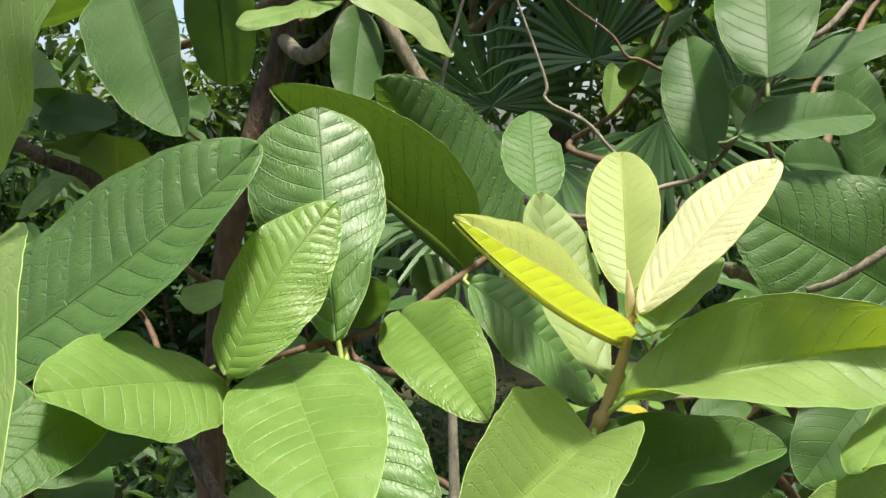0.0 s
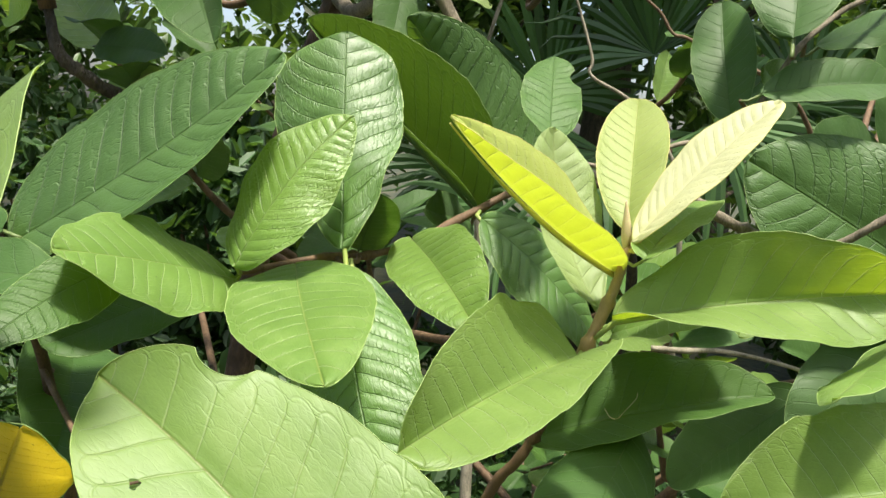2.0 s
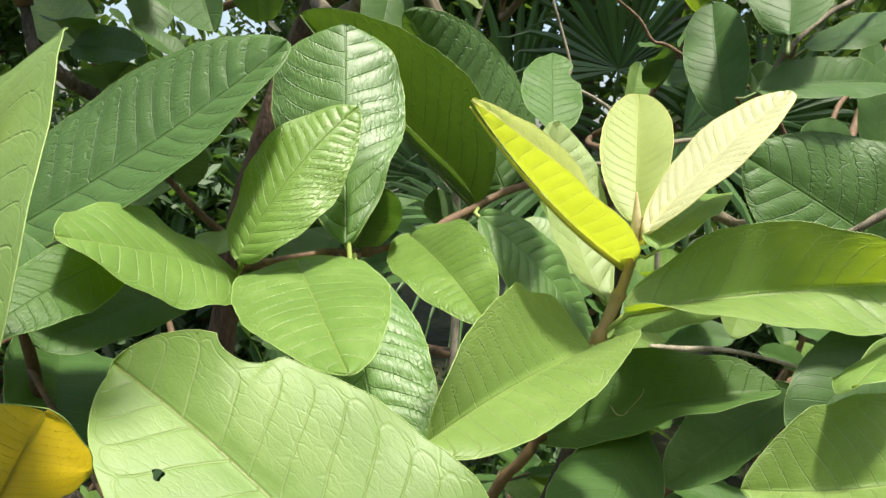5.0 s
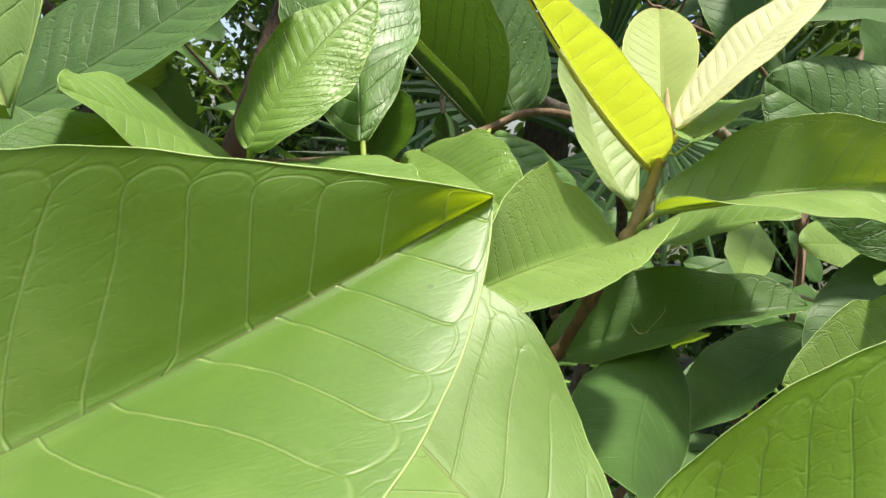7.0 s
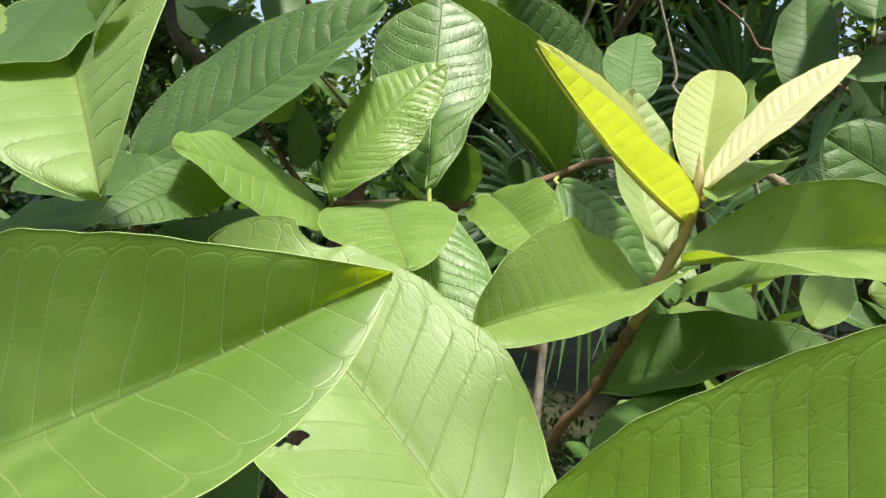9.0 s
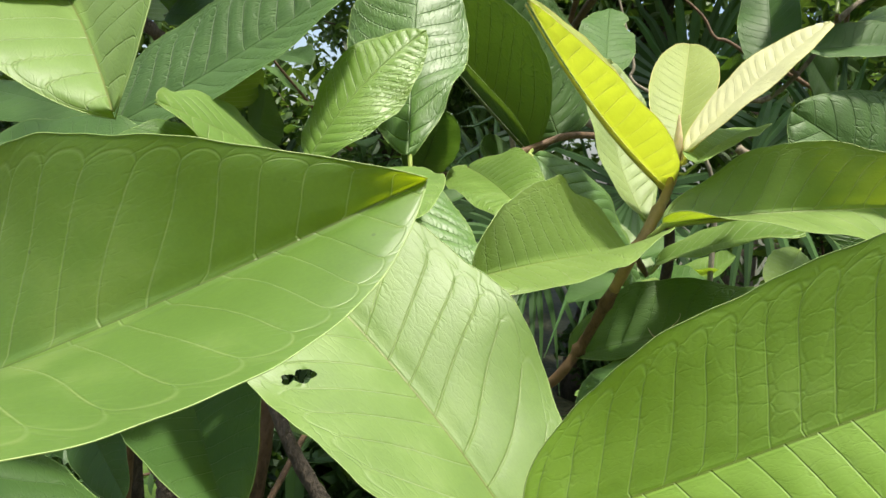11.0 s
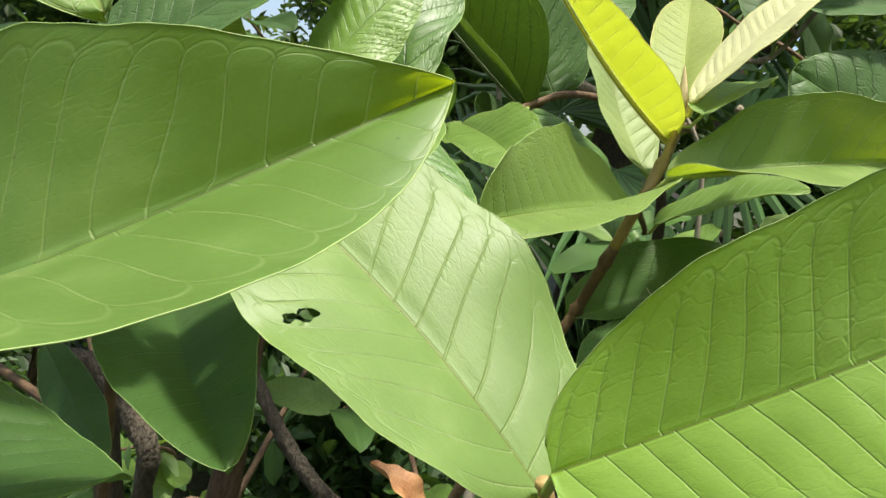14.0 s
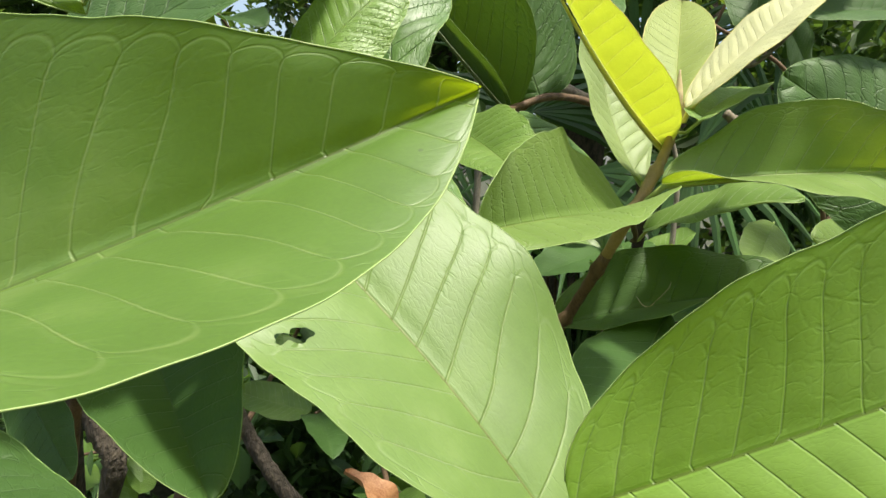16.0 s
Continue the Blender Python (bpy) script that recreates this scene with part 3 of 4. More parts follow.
near_top = thing("guava_branch", (-0.137, 0.2, 1.32), "brown guava twig with light green leaves hanging down", "branch", BR)
twig(near_top, "stem", [(-0.136, 0.199, 1.304), (-0.142, 0.202, 1.325), (-0.150, 0.205, 1.37), (-0.17, 0.23, 1.46), (-0.24, 0.40, 1.56)], [0.0014, 0.0018, 0.0022, 0.003, 0.004], TWIG_RED, nodes=(0.02, 0.2))
leaf(near_top, "broad", (-0.1512, 0.2159, 1.3054), (0.1911, -0.1248, -0.9473), 0.1334, 0.0471, 0.78, 0.37, 0.01, 0.65, -0.02, 0.67, 0.50, 0.74, joint=(-0.137, 0.199, 1.305), rows=150, cols=16, wave=0.03, quilt=0.0006)
leaf(near_top, "mid", (-0.0596, 0.1627, 1.4283), (1.1094, 1.5753, -2.0140), 0.1076, 0.0249, 0.34, 0.20, 0.17, 0.52, 0.03, -0.05, 0.54, 0.59, joint=(-0.155, 0.21, 1.40))
leaf(near_top, "shade", (-0.1432, 0.2031, 1.3236), (0.4592, 0.2565, -1.1649), 0.0826, 0.0174, 0.09, 0.03, 0.27, -0.11, -0.02, -0.11, 0.56, 0.59, joint=(-0.142, 0.202, 1.325))
leaf(near_top, "mid", (-0.1410, 0.2067, 1.3055), (1.3767, -0.7438, -0.5273), 0.0817, 0.0173, 0.14, 0.28, 0.19, -0.02, -0.00, -0.01, 0.55, 0.60, joint=(-0.138, 0.200, 1.308))

left = thing("guava_branch", (-0.176, 0.322, 1.233), "dark guava twig with long deep green leaves", "branch", BR)
twig(left, "stem", [(-0.172, 0.300, 1.266), (-0.183, 0.318, 1.254), (-0.180, 0.325, 1.233), (-0.178, 0.34, 1.20), (-0.19, 0.39, 1.10), (-0.22, 0.46, 0.95)], [0.0016, 0.002, 0.0026, 0.003, 0.004], TWIG_RED, nodes=(0.18, 0.4))
leaf(left, "ridged", (-0.1876, 0.3263, 1.2633), (0.7583, -0.5712, 0.3673), 0.1465, 0.0385, 0.25, 0.25, -0.02, -0.06, 0.19, -0.04, 0.48, 0.57, joint=(-0.173, 0.300, 1.265), rows=170, cols=14, quilt=0.0015, wave=0.02)
leaf(left, "dark", (-0.1198, 0.2913, 1.2666), (-0.2444, 0.5124, -1.7018), 0.0686, 0.0133, -0.04, 0.15, 0.28, 0.42, 0.04, 0.35, 0.53, 0.69, joint=(-0.172, 0.303, 1.264))
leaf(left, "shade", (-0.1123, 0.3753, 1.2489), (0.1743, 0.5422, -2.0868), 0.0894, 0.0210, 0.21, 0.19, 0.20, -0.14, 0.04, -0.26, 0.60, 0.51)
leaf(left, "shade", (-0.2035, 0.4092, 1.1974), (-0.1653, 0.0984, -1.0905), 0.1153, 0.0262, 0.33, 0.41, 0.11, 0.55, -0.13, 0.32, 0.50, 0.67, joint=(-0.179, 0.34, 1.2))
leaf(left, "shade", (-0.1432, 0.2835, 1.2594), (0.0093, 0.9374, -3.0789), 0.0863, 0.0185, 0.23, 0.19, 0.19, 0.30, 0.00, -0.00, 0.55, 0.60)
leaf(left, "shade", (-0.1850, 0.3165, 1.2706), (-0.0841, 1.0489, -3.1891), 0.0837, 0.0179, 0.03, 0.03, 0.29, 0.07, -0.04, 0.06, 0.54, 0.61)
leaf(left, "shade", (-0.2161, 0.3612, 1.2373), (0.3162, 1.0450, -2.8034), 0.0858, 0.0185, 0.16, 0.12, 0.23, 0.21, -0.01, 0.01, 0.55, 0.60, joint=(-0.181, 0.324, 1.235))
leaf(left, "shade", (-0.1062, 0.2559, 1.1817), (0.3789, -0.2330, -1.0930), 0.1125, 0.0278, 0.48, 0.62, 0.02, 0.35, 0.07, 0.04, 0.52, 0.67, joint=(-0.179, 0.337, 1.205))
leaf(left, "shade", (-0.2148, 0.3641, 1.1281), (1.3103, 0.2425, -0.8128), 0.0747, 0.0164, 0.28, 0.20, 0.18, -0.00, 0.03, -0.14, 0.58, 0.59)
leaf(left, "yellow", (-0.1209, 0.2099, 1.2023), (1.9866, -1.1999, 0.4595), 0.0817, 0.0172, 0.20, -0.04, 0.26, -0.09, -0.01, -0.20, 0.58, 0.57, label="fading yellow leaf")

right = thing("guava_branch", (0.15, 0.493, 1.335), "thin grey-brown guava twig with dull green leaves", "branch", BR)
twig(right, "stem", [(0.05, 0.470, 1.323), (0.079, 0.465, 1.315), (0.121, 0.474, 1.331), (0.150, 0.489, 1.338), (0.170, 0.493, 1.361), (0.185, 0.490, 1.391), (0.21, 0.504, 1.415), (0.241, 0.518, 1.44), (0.34, 0.60, 1.55)], [0.0014, 0.0014, 0.0016, 0.0022], TWIG_GREY, nodes=(0.37, 0.62))
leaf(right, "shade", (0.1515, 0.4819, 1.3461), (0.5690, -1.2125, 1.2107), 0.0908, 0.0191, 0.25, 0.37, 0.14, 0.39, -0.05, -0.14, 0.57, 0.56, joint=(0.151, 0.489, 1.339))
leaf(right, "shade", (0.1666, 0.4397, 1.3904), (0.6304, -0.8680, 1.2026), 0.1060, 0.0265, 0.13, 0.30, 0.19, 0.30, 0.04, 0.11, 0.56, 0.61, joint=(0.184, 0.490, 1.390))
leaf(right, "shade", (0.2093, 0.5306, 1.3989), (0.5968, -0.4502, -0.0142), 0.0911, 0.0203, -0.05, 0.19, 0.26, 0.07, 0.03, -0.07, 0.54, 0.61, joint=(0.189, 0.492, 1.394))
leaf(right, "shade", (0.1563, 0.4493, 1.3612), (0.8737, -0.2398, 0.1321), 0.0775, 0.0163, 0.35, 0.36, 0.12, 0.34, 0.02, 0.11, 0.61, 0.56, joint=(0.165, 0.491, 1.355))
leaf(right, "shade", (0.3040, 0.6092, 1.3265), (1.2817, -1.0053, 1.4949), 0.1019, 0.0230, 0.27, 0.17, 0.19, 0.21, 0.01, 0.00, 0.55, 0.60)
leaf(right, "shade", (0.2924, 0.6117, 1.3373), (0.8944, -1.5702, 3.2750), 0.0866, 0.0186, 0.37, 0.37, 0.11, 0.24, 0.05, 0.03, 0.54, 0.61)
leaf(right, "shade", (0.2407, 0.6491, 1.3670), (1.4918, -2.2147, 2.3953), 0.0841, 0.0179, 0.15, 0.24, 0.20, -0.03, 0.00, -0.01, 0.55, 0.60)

side = thing("guava_branch", (0.2, 0.44, 1.28), "pale grey woody twig with a broad veined leaf", "branch", BR)
twig(side, "stem", [(0.128, 0.446, 1.302), (0.142, 0.450, 1.294), (0.165, 0.452, 1.285), (0.20, 0.455, 1.275), (0.30, 0.47, 1.25), (0.42, 0.55, 1.2)], [0.0028, 0.0032, 0.003, 0.0032, 0.004], TWIG_GREY, nodes=(0.1, 0.35), lumps=0.1)
twig(side, "side_twig", [(0.185, 0.418, 1.283), (0.196, 0.409, 1.290), (0.213, 0.401, 1.305), (0.25, 0.40, 1.33)], [0.002, 0.0022, 0.0024], TWIG_GREY, lumps=0.08)
leaf(side, "ridged", (0.2818, 0.4459, 1.2550), (-0.8242, 1.9888, -2.5581), 0.1489, 0.0486, 0.03, 0.24, 0.23, 0.18, 0.05, 0.25, 0.57, 0.64, joint=(0.29, 0.468, 1.252), rows=170, cols=14, quilt=0.0015)
leaf(side, "pale", (0.2151, 0.5891, 1.2448), (0.1115, 0.6846, -1.8447), 0.0816, 0.0170, 0.15, 0.21, 0.21, 0.02, 0.01, 0.01, 0.55, 0.60)
leaf(side, "pale", (0.2834, 0.5353, 1.2441), (-0.2314, 1.0760, -2.4158), 0.0889, 0.0191, 0.11, 0.10, 0.25, -0.00, -0.04, -0.03, 0.56, 0.59)
leaf(side, "pale", (0.1380, 0.5379, 1.2088), (-0.2115, 0.3436, -2.1481), 0.0833, 0.0173, 0.27, 0.09, 0.21, 0.05, -0.00, -0.01, 0.55, 0.60)

low_right = thing("guava_branch", (0.24, 0.37, 1.2), "guava twig with light and shaded leaves", "branch", BR)
twig(low_right, "stem", [(0.222, 0.305, 1.225), (0.235, 0.36, 1.215), (0.235, 0.43, 1.2), (0.22, 0.49, 1.17), (0.15, 0.55, 1.08), (0.10, 0.60, 0.95)], [0.0018, 0.0024, 0.003, 0.004], TWIG_RED, nodes=(0.2, 0.5))
twig(low_right, "cut_stub", [(0.116, 0.453, 1.2150), (0.134, 0.4525, 1.2155), (0.160, 0.453, 1.2170), (0.200, 0.445, 1.2120), (0.235, 0.43, 1.2)], [0.0017, 0.0018, 0.0013, 0.0011, 0.0012], TWIG_PALE, lumps=0.1, label="cut grey twig end")
leaf(low_right, "yellow", (0.098, 0.440, 1.2115), (0.4, 0.1, 0.2), 0.016, 0.0035, 0.3, 0.3, 0.1, 0.2, 0.0, 0.0, 0.6, 0.6, joint=(0.110, 0.452, 1.213), label="tiny yellow leaf tip", rows=16, cols=4)
leaf(low_right, "pale", (0.2225, 0.3008, 1.2183), (-0.5481, -0.6347, 3.1830), 0.1106, 0.0351, 0.43, 0.84, -0.02, -0.44, -0.09, -0.49, 0.56, 0.63, joint=(0.224, 0.31, 1.224), rows=150, cols=14, quilt=0.0006)
leaf(low_right, "mid", (0.2031, 0.3452, 1.2598), (0.4003, -0.2945, -2.2613), 0.0870, 0.0183, 0.23, -0.14, 0.28, -0.01, -0.02, -0.09, 0.55, 0.60, joint=(0.233, 0.35, 1.217))
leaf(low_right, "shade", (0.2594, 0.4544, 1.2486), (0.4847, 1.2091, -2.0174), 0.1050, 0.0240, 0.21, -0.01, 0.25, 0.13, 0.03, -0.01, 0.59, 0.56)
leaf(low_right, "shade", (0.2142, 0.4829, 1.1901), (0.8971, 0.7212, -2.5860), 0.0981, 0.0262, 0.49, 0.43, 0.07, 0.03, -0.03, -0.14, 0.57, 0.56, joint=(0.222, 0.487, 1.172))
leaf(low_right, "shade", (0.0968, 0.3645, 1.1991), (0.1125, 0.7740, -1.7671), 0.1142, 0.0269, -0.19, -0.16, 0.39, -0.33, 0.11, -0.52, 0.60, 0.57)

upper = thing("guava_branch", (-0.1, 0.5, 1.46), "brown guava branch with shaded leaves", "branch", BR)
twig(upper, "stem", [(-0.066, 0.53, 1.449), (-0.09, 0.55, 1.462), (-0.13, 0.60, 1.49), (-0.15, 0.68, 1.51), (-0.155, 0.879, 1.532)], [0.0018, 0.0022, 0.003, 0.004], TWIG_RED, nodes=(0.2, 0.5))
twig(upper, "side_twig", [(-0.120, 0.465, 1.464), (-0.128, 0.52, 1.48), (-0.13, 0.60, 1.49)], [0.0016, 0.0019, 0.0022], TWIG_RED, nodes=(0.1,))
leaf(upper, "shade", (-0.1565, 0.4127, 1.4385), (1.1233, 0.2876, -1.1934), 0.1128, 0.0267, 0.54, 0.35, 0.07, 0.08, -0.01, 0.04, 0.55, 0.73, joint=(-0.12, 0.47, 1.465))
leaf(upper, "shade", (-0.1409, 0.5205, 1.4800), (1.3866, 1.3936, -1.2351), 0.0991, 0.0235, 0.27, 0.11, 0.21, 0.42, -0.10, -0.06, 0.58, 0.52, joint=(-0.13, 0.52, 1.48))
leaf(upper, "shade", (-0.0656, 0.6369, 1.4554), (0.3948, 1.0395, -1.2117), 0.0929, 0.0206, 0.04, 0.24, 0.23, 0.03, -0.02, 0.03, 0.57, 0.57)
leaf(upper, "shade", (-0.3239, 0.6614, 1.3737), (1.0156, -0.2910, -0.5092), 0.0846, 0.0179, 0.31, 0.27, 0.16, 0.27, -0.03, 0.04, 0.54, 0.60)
leaf(upper, "mid", (-0.0683, 0.5495, 1.4448), (0.1140, 0.5726, -2.4175), 0.0736, 0.0167, 0.14, 0.05, 0.25, 0.15, -0.01, -0.28, 0.56, 0.56, joint=(-0.067, 0.532, 1.449))
leaf(upper, "soft", (-0.0674, 0.5121, 1.4512), (0.8127, 0.3974, 0.3196), 0.0982, 0.0239, 0.09, 0.22, 0.22, 0.56, -0.03, -0.09, 0.59, 0.61, joint=(-0.069, 0.533, 1.450))

# ---- guava tree: main limbs behind the twigs ----
tree = thing("guava_tree", (-0.30, 0.90, 0.0), "guava tree limbs with smooth reddish-brown peeling bark", "tree")
twig(tree, "trunk", [(-0.42, 0.98, 0.0), (-0.36, 0.92, 0.45), (-0.276, 0.883, 0.808), (-0.254, 0.86, 1.019), (-0.233, 0.858, 1.224), (-0.214, 0.847, 1.296), (-0.197, 0.858, 1.374), (-0.172, 0.869, 1.457), (-0.15, 0.89, 1.56), (-0.05, 0.98, 1.9), (0.1, 1.1, 2.4)], [0.034, 0.024, 0.016, 0.0145, 0.013, 0.012, 0.011, 0.01, 0.008], BARK, sides=14, lumps=0.05)
twig(tree, "limb", [(-0.36, 0.92, 0.40), (-0.38, 0.80, 0.9), (-0.34, 0.70, 1.2), (-0.277, 0.66, 1.309), (-0.296, 0.603, 1.342), (-0.312, 0.584, 1.36), (-0.323, 0.587, 1.392)], [0.02, 0.013, 0.0065, 0.0055, 0.005, 0.004], BARK_DARK, sides=14, lumps=0.13, label="dark limb ending in a cut stub")
twig(tree, "limb", [(-0.172, 0.869, 1.457), (-0.136, 0.796, 1.433), (-0.105, 0.768, 1.451), (-0.06, 0.70, 1.50)], [0.008, 0.007, 0.005], TWIG_GREY, sides=10, lumps=0.06)
twig(tree, "limb", [(-0.09, 0.66, 1.52), (-0.047, 0.617, 1.445), (-0.02, 0.611, 1.4), (0.03, 0.59, 1.33), (0.10, 0.56, 1.30)], [0.006, 0.0055, 0.004, 0.0034], TWIG_GREY, sides=10, lumps=0.06)
twig(tree, "limb", [(-0.09, 0.66, 1.52), (-0.10, 0.78, 1.55), (-0.14, 0.89, 1.58)], [0.006, 0.007, 0.008], TWIG_GREY, sides=8, lumps=0.06)
twig(tree, "limb", [(-0.42, 0.60, 1.09), (-0.307, 0.54, 1.072), (-0.273, 0.541, 1.064), (-0.239, 0.539, 1.028), (-0.225, 0.537, 1.006), (-0.232, 0.551, 0.955), (-0.25, 0.62, 0.75), (-0.33, 0.90, 0.45)], [0.006, 0.007, 0.008, 0.009, 0.008, 0.01, 0.012], BARK_DARK, sides=10, lumps=0.12)
twig(tree, "limb", [(-0.25, 0.75, 1.08), (-0.2, 0.739, 1.0), (-0.165, 0.736, 0.951), (-0.12, 0.734, 0.908), (-0.042, 0.78, 0.83), (-0.1, 0.95, 0.5), (-0.2, 1.0, 0.0)], [0.006, 0.007, 0.008, 0.009, 0.01, 0.012], BARK_DARK, sides=10, lumps=0.08)
twig(tree, "limb", [(0.10, 0.56, 1.30), (0.13, 0.64, 1.2), (0.10, 0.72, 1.0), (0.02, 0.82, 0.7), (-0.1, 0.95, 0.5)], [0.0036, 0.005, 0.007, 0.009], BARK_DARK, sides=9, lumps=0.08)
twig(tree, "limb", [(0.012, 0.825, 1.491), (-0.006, 0.816, 1.42), (-0.02, 0.83, 1.34), (0.0, 0.86, 1.2), (0.02, 0.82, 0.7)], [0.0016, 0.002, 0.0026, 0.004, 0.008], TWIG_PALE, sides=8, lumps=0.1)
twig(tree, "limb", [(0.066, 0.926, 1.52), (0.103, 0.918, 1.423), (0.106, 0.915, 1.399), (0.162, 0.911, 1.363), (0.22, 0.92, 1.25), (0.2, 0.95, 0.9), (-0.1, 0.95, 0.5)], [0.0014, 0.0018, 0.002, 0.0026, 0.004, 0.008], TWIG_PALE, sides=8, lumps=0.1)
twig(tree, "limb", [(0.08, 0.83, 1.53), (0.11, 0.826, 1.492), (0.154, 0.823, 1.46), (0.171, 0.82, 1.438), (0.198, 0.819, 1.428), (0.32, 0.85, 1.36), (0.40, 0.95, 1.1), (0.2, 0.95, 0.9)], [0.0012, 0.0014, 0.0016, 0.002, 0.003, 0.006], TWIG_RED, sides=8, lumps=0.1)

dry = part("leaf", blade_mesh("dry_leaf", *blade(0.07, 0.018, 0.7, 0.9, 0.3, 1.2, 0.2, 0.6, 0.6, 0.6, 30, 6, 0.0, 0.15)[3:], DRY), tree, "curled dry brown leaf")
dry.matrix_local = pose(-0.075 + 0.30, 0.644 - 0.90, 0.985, 20, 10, -15)

# ---- unseen foliage of the tree's top, added for its shade ----
def scatter(count, centre, spread, size, seed, hollow=0.0, flat=0.5):
    """Many small pointed leaves about a centre, as loose vertices and faces."""
    rng = np.random.RandomState(seed)
    c = rng.normal(0, 1, (count, 3))
    c /= np.linalg.norm(c, axis=1)[:, None]
    c *= (hollow + (1 - hollow) * rng.rand(count) ** 0.45)[:, None]
    # uneven outline: lumps along some directions
    lumps = rng.normal(0, 1, (9, 3))
    lumps /= np.linalg.norm(lumps, axis=1)[:, None]
    c *= (0.62 + 0.5 * np.clip((c @ lumps.T).max(1), 0, 1))[:, None]
    c = c * np.array(spread) + np.array(centre)
    x = rng.normal(0, 1, (count, 3)) + np.array((0, 0, -0.3))
    x /= np.linalg.norm(x, axis=1)[:, None]
    up = rng.normal(0, flat, (count, 3)) + np.array((0, 0, 1))
    y = np.cross(up, x)
    y /= np.linalg.norm(y, axis=1)[:, None]
    z = np.cross(x, y)
    s = (size * rng.uniform(0.6, 1.35, count))[:, None]
    v = np.stack([c - x * s * 0.5, c - x * s * 0.2 + y * s * 0.21 + z * s * 0.06, c + x * s * 0.2 + y * s * 0.2 + z * s * 0.04, c + x * s * 0.5 - z * s * 0.10, c + x * s * 0.2 - y * s * 0.2 + z * s * 0.04, c - x * s * 0.2 - y * s * 0.21 + z * s * 0.06], 1).reshape(-1, 3)
    k = np.arange(count) * 6
    f = np.concatenate([np.stack([k, k + 3, k + 2, k + 1], 1), np.stack([k, k + 5, k + 4, k + 3], 1)])
    return v, f


def leafy(parent, name, clumps, material):
    """One mesh of leaf clumps: each clump is count, centre, spread, leaf size, seed."""
    vs, fs, n = [], [], 0
    for count, centre, spread, size, seed in clumps:
        v, f = scatter(count, centre, spread, size, seed)
        vs.append(v)
        fs.append(f + n)
        n += len(v)
    me = bpy.data.meshes.new(name)
    me.from_pydata(np.concatenate(vs).tolist(), [], np.concatenate(fs).tolist())
    me.materials.append(material)
    ob = part(name, me, parent)
    return tagged(ob, kind="stuff")


# leaf clumps above the view, there to keep sun off the background
rng = np.random.RandomState(21)
clumps = []
for k in range(26):
    cx, cy = rng.uniform(-1.7, 1.7), rng.uniform(1.25, 2.6)
    clumps.append((210, np.array((cx, cy, rng.uniform(2.1, 2.9))), np.array((0.42, 0.36, 0.24)), 0.11, 500 + k))
leafy(tree, "crown", clumps, TREE)

# ---- more guava branches further back ----
VARIANTS = []
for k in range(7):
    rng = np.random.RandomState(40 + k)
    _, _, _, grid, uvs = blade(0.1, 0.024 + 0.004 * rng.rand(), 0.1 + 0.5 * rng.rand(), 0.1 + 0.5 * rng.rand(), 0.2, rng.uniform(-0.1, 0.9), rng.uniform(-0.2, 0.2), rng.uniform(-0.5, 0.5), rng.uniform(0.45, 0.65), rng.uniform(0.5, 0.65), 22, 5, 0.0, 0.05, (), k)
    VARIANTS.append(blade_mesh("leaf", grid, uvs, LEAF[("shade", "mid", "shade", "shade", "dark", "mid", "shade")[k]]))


def back_branch(tip, root, count, seed, scale=1.0, label="guava branch with shaded green leaves"):
    """A leafy branch from root to tip; opposite leaves in pairs."""
    rng = np.random.RandomState(seed)
    ob = thing("guava_branch", root, label, "branch", BR)
    root, tip = np.array(root, float), np.array(tip, float)
    hold = min(anchors, key=lambda p: np.linalg.norm(p - root))
    bow = rng.normal(0, 0.03, 3)
    pts = [hold, root, root * 0.65 + tip * 0.35 + bow, root * 0.3 + tip * 0.7 + bow * 0.8, tip]
    twig(ob, "stem", pts, [0.006 * scale, 0.005 * scale, 0.003 * scale, 0.0016 * scale], TWIG_RED, sides=6, lumps=0.08, seed=seed)
    path = spline(pts[1:], 10)
    for k in range(count):
        s = 1 - 0.78 * (k // 2) / max(1, count / 2) - 0.03 * rng.rand()
        at = path[int(s * (len(path) - 1))]
        way = tip - root
        way = way / np.linalg.norm(way)
        out = np.cross(way, (0, 0, 1.0))
        out = out / (np.linalg.norm(out) + 1e-6) * (1 if k % 2 else -1)
        spin = rng.uniform(-0.9, 0.9)
        out = out * math.cos(spin) + np.cross(way, out) * math.sin(spin)
        x = Vector(out * 0.8 + way * rng.uniform(0.2, 0.8) + np.array((0, 0, rng.uniform(-0.4, 0.3)))).normalized()
        up = Vector((rng.normal(0, 0.35), rng.normal(-0.35, 0.35), 1)).normalized()
        y = up.cross(x).normalized()
        z = x.cross(y)
        m = Matrix((x, y, z)).transposed().to_4x4()
        m.translation = Vector(at) - ob.location + Vector(x) * 0.006
        lf = part("leaf", VARIANTS[rng.randint(7)], ob)
        lf.matrix_local = m @ Matrix.Scale(scale * rng.uniform(0.7, 1.2), 4)
    return ob


rng = np.random.RandomState(5)
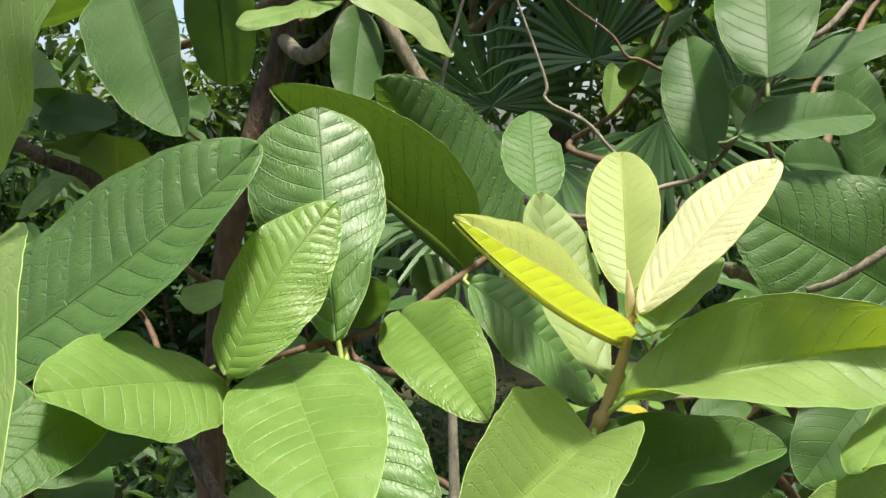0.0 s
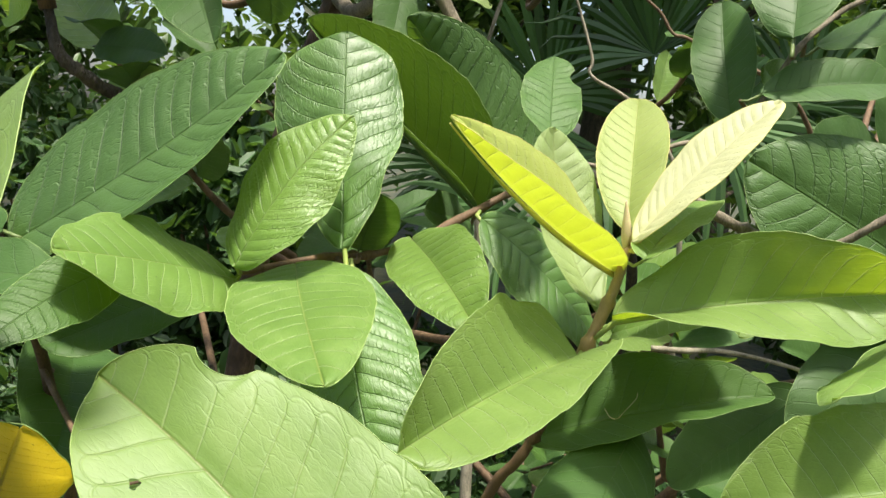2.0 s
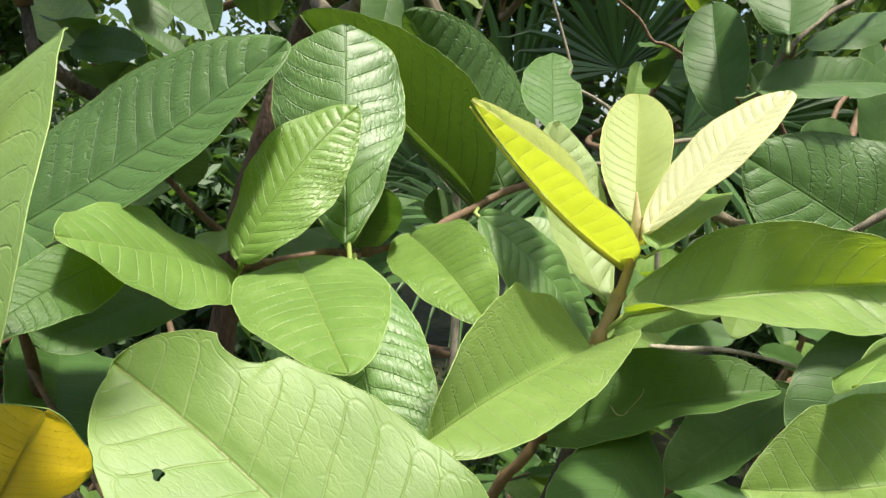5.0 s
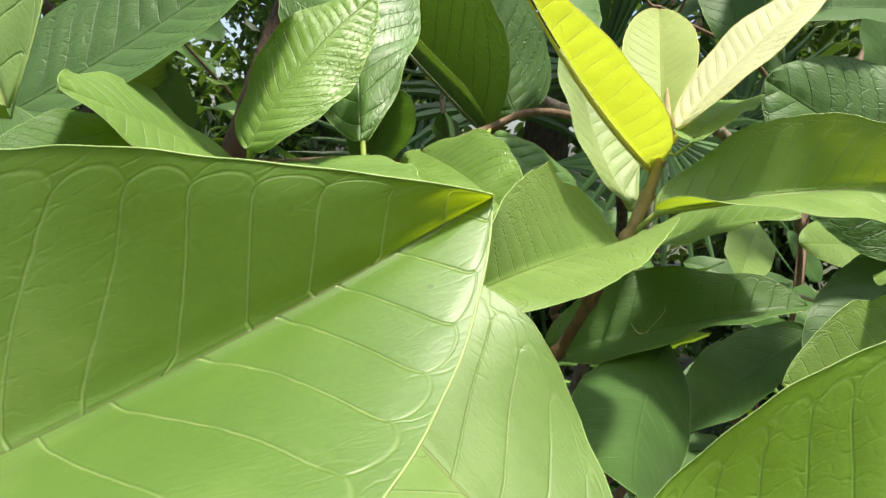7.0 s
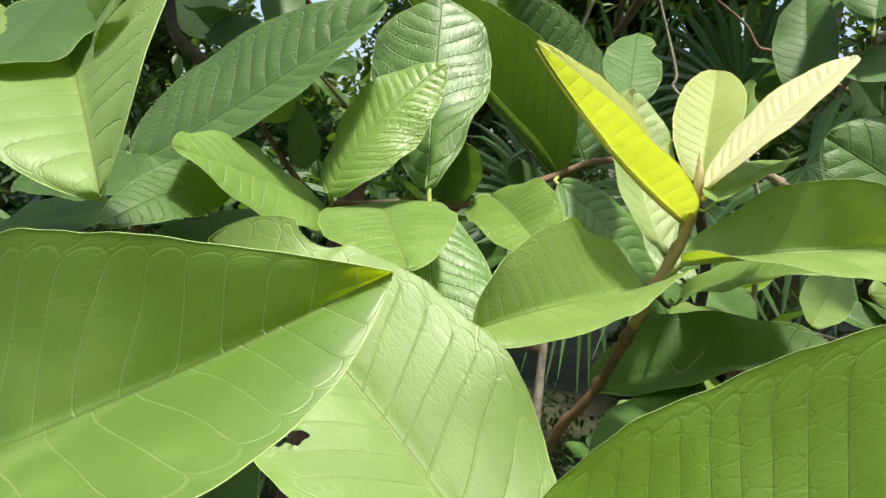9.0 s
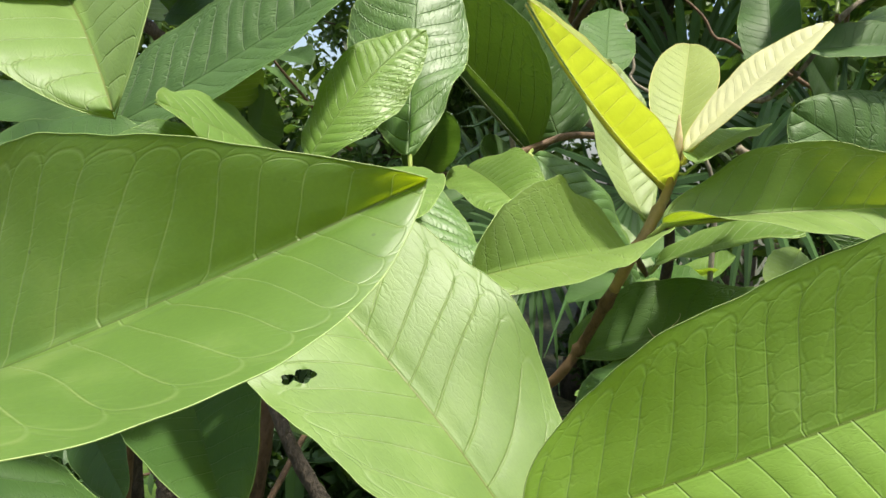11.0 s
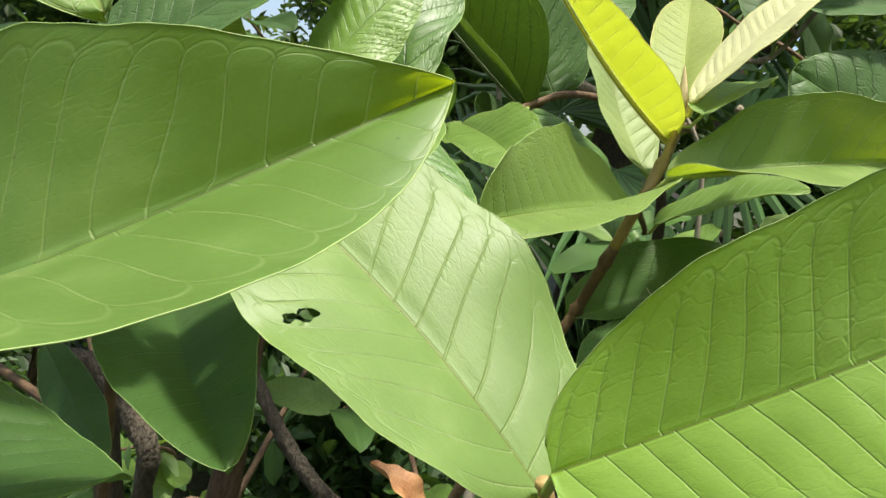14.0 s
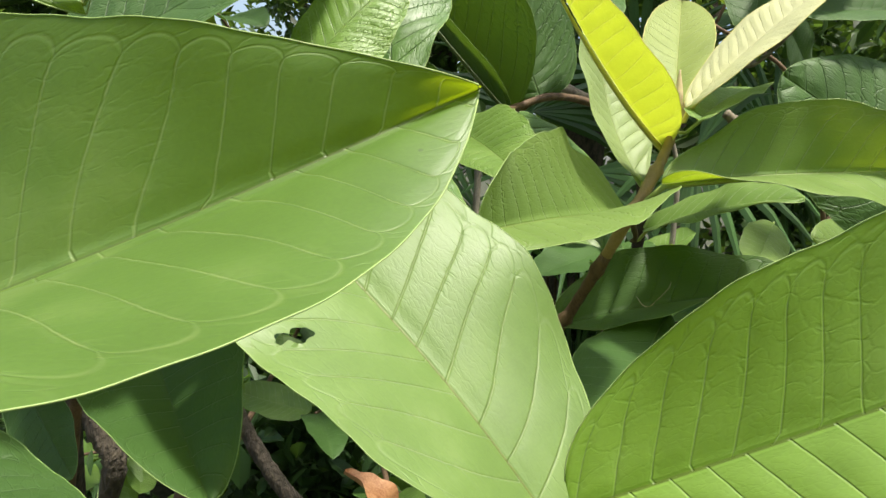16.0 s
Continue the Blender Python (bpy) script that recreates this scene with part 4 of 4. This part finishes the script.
# stretches of the crown behind the near twigs: x from, x to, z from, z to, y from, y to, how many
for x0, x1, z0, z1, y0, y1, many in ((-0.75, -0.30, 1.05, 1.75, 0.70, 1.3, 9), (-0.25, 0.0, 1.50, 1.85, 0.75, 1.2, 4), (-0.65, -0.05, 0.55, 1.10, 0.75, 1.4, 9),
                                     (0.0, 0.7, 0.55, 1.15, 0.70, 1.4, 10), (0.30, 0.85, 1.10, 1.80, 0.75, 1.4, 8), (-0.1, 0.3, 1.60, 1.95, 0.9, 1.5, 3), (-0.2, 0.3, 1.1, 1.25, 0.75, 1.0, 3)):
    for k in range(many):
        tip = (rng.uniform(x0, x1), rng.uniform(y0, y1), rng.uniform(z0, z1))
        root = (tip[0] + rng.uniform(-0.15, 0.15), tip[1] + rng.uniform(0.1, 0.3), tip[2] - rng.uniform(0.05, 0.25))
        back_branch(tip, root, rng.randint(6, 11), rng.randint(9999), rng.uniform(0.85, 1.15))

# unseen branches added overhead, which shade the back of the bush
for x0, x1, y0, y1, many in ((-0.45, -0.05, 0.48, 0.72, 7), (-0.40, -0.22, 0.26, 0.38, 5), (0.10, 0.30, 0.44, 0.52, 1)):
    for k in range(many):
        tip = (x0 + (x1 - x0) * (k + 0.5) / many + rng.uniform(-0.02, 0.02), rng.uniform(y0, y1), rng.uniform(1.70, 1.84))
        back_branch(tip, (tip[0] + rng.uniform(-0.08, 0.02), tip[1] + 0.24, tip[2] + rng.uniform(0.0, 0.08)), 12, rng.randint(9999), 1.15)


# ---- fan palm ----
def frond(parent, hub, way, reach, rays, seed, droop=0.5):
    """A fan-shaped palm leaf: a stalk and narrow pleated rays spread from its end."""
    rng = np.random.RandomState(seed)
    hub, way = np.array(hub, float), np.array(way, float)
    way = way / np.linalg.norm(way)
    base = np.array((0.45, 2.95, 0.5))
    v, f = tube(spline([base - np.array(parent.location), (base + hub) / 2 + np.array((0, 0, 0.12)) - np.array(parent.location), hub - np.array(parent.location)], 6), [0.010, 0.007, 0.005], 6)
    part("stalk", mesh_of("stalk", v, f, FROND), parent)
    side = np.cross(way, (0.2, -1, 0.25))
    side = side / np.linalg.norm(side)
    face = np.cross(side, way)
    verts, faces = [], []
    for k in range(rays):
        a = (k / (rays - 1) - 0.5) * 3.9 + rng.normal(0, 0.03)
        d = way * math.cos(a) + side * math.sin(a)
        across = np.cross(face, d)
        long = reach * (1 - 0.22 * abs(a) / 2) * rng.uniform(0.88, 1.05)
        n0 = len(verts)
        steps = 7
        for i in range(steps + 1):
            s = i / steps
            mid = hub + d * long * s + face * 0.05 * s * math.cos(3 * a) - np.array((0, 0, droop * reach * (max(0, s - 0.45)) ** 2 * rng.uniform(0.7, 1.6)))
            w = 0.032 * reach / 0.5 * min(s * 2.6 + 0.05, 1.0) * max(0.04, (1 - s) / 0.55 if s > 0.45 else 1)
            for e, lift in ((-1, 0), (0, 1), (1, 0)):
                verts.append(mid + across * w * 0.5 * e + face * w * 0.28 * lift - np.array(parent.location))
        for i in range(steps):
            for e in range(2):
                q = n0 + i * 3 + e
                faces.append((q, q + 3, q + 4, q + 1))
    part("frond", mesh_of("frond", verts, faces, FROND, False), parent)


palm = thing("fan_palm", (0.45, 2.95, 0.0), "dark green fan palm with pleated fronds", "palm")
v, f = tube([(0, 0, 0), (0.0, 0.0, 0.3), (0.0, 0.0, 0.62)], [0.06, 0.055, 0.04], 10, 0.1, 3)
part("trunk", mesh_of("trunk", v, f, BARK_DARK), palm)
frond(palm, (0.12, 2.60, 1.46), (-0.15, -0.1, 0.9), 0.50, 26, 1)
frond(palm, (0.42, 2.55, 1.60), (0.1, -0.15, 0.8), 0.48, 26, 2)
frond(palm, (0.62, 2.50, 1.42), (0.75, -0.3, -0.35), 0.50, 24, 3, 0.8)
frond(palm, (0.30, 2.45, 1.30), (0.1, -0.6, -0.8), 0.50, 24, 4, 0.7)
frond(palm, (-0.12, 2.70, 1.22), (-0.8, -0.2, 0.1), 0.46, 24, 5)
frond(palm, (0.02, 2.40, 1.12), (-0.4, -0.5, -0.4), 0.42, 22, 6, 0.7)
frond(palm, (0.95, 2.8, 1.5), (0.7, 0, 0.5), 0.5, 24, 7)


def forest_tree(x, y, height, wide, seed, leaf_size=0.09, low=0.12, density=1.4):
    """A tree with a tapering trunk, limbs, and a crown of leaf clumps."""
    rng = np.random.RandomState(seed)
    ob = thing("tree", (x, y, 0), "shaded broadleaf tree with dense green crown", "tree", "trees behind")
    top = np.array((rng.uniform(-0.3, 0.3), rng.uniform(-0.3, 0.3), height * 0.9))
    spine = [np.zeros(3), top * 0.3 + rng.normal(0, 0.06, 3), top * 0.65 + rng.normal(0, 0.1, 3), top]
    v, f = tube(spline(spine, 6), [0.035 * height, 0.024 * height, 0.012 * height, 0.004], 10, 0.08, seed)
    part("trunk", mesh_of("trunk", v, f, BARK_DARK), ob)
    clumps = []
    for k in range(int(9 * density)):
        s = rng.uniform(low, 0.8)
        a = rng.uniform(0, 6.28)
        end = np.array((math.cos(a) * wide * rng.uniform(0.4, 1), math.sin(a) * wide * rng.uniform(0.4, 1), height * min(1, s + rng.uniform(0.05, 0.25))))
        start = top * s
        v, f = tube(spline([start, (start + end) / 2 + (0, 0, 0.1), end], 5), [0.010 * height, 0.006 * height, 0.003], 6, 0.08, seed + k)
        part("limb", mesh_of("limb", v, f, BARK_DARK), ob)
        for j in range(3):
            c = start * (0.5 - 0.25 * j) + end * (0.5 + 0.25 * j) + rng.normal(0, 0.12 * wide, 3)
            clumps.append((int(260 * density), c, np.array((0.42, 0.42, 0.3)) * wide * rng.uniform(0.6, 1.1), leaf_size, rng.randint(99999)))
    leafy(ob, "crown", clumps, TREE)
    return ob


# the last seven are out of view, added around the camera to cut skylight
for k, (tx, ty, th, tw) in enumerate(((-3.9, 3.6, 4.6, 1.6), (-0.9, 4.8, 5.2, 1.5), (0.5, 5.2, 5.6, 2.0), (2.6, 4.2, 5.0, 1.9), (-5.2, 6.5, 6.5, 2.4), (1.9, 7.8, 7.4, 2.7), (5.0, 6.6, 6.6, 2.4), (4.4, 3.0, 4.4, 1.6), (-0.6, 10.5, 8.0, 3.0), (3.6, 11.0, 8.0, 3.0), (-7.6, 11.0, 8.0, 3.2),
                                     (0.6, -3.6, 4.6, 1.7), (2.8, -2.6, 4.6, 1.7), (4.6, 0.2, 5.0, 1.9), (2.0, -5.6, 6.0, 2.2), (-1.6, -5.8, 6.0, 2.2), (-4.6, 0.9, 5.0, 1.8), (5.6, -3.6, 6.0, 2.2))):
    forest_tree(tx, ty, th, tw, 100 + k, 0.10 if ty < 6 else 0.16)


def shrub(x, y, height, wide, seed, size=0.06, count=700):
    rng = np.random.RandomState(seed)
    ob = thing("shrub", (x, y, 0), "low shaded shrub with small dark leaves", "shrub", "shrubs behind")
    clumps = []
    for k in range(6):
        a = rng.uniform(0, 6.28)
        end = np.array((math.cos(a) * wide * 0.6, math.sin(a) * wide * 0.6, height * rng.uniform(0.6, 1.0)))
        v, f = tube(spline([np.zeros(3), end * 0.5 + (0, 0, 0.1), end], 5), [0.012, 0.008, 0.003], 6, 0.1, seed + k)
        part("stem", mesh_of("stem", v, f, TWIG_RED), ob)
        for j in range(2):
            clumps.append((count // 3, end * (0.55 + 0.4 * j), np.array((0.5, 0.5, 0.4)) * wide * rng.uniform(0.6, 1.0), size, rng.randint(99999)))
    leafy(ob, "foliage", clumps, BUSH)
    return ob


rng = np.random.RandomState(77)
for k in range(16):
    sx = -2.4 + 5.0 * (k % 8) / 7 + rng.uniform(-0.2, 0.2)
    sy = 1.7 + 0.9 * (k // 8) + rng.uniform(-0.1, 0.3)
    if -0.3 < sx < 1.2 and sy > 2.1:
        sy += 1.2
    shrub(sx, sy, (0.75 if -1.6 < sx < -0.7 else 1.0) * rng.uniform(0.65, 1.15) + 0.7 * (k // 8), rng.uniform(0.4, 0.55), 300 + k, rng.uniform(0.04, 0.075))
for sx, sy in ((-1.5, 3.3), (-2.2, 3.9), (-1.1, 3.7)):
    shrub(sx, sy, 1.4, 0.6, int(sx * -100), 0.07)

# low growth over the ground
cover = []
rng = np.random.RandomState(8)
for k in range(46):
    cover.append((260, (rng.uniform(-2.6, 2.6), rng.uniform(0.7, 3.6), rng.uniform(0.05, 0.22)), (0.3, 0.3, 0.16), rng.uniform(0.03, 0.055), 900 + k))
vs, fs, n = [], [], 0
for count, centre, spread, size_, seed in cover:
    v, f = scatter(count, centre, spread, size_, seed)
    vs.append(v), fs.append(f + n)
    n += len(v)
me = bpy.data.meshes.new("low_growth")
me.from_pydata(np.concatenate(vs).tolist(), [], np.concatenate(fs).tolist())
me.materials.append(GRASS)
tagged(new("low_growth", me), "low green weeds covering the ground", "weeds", kind="stuff")
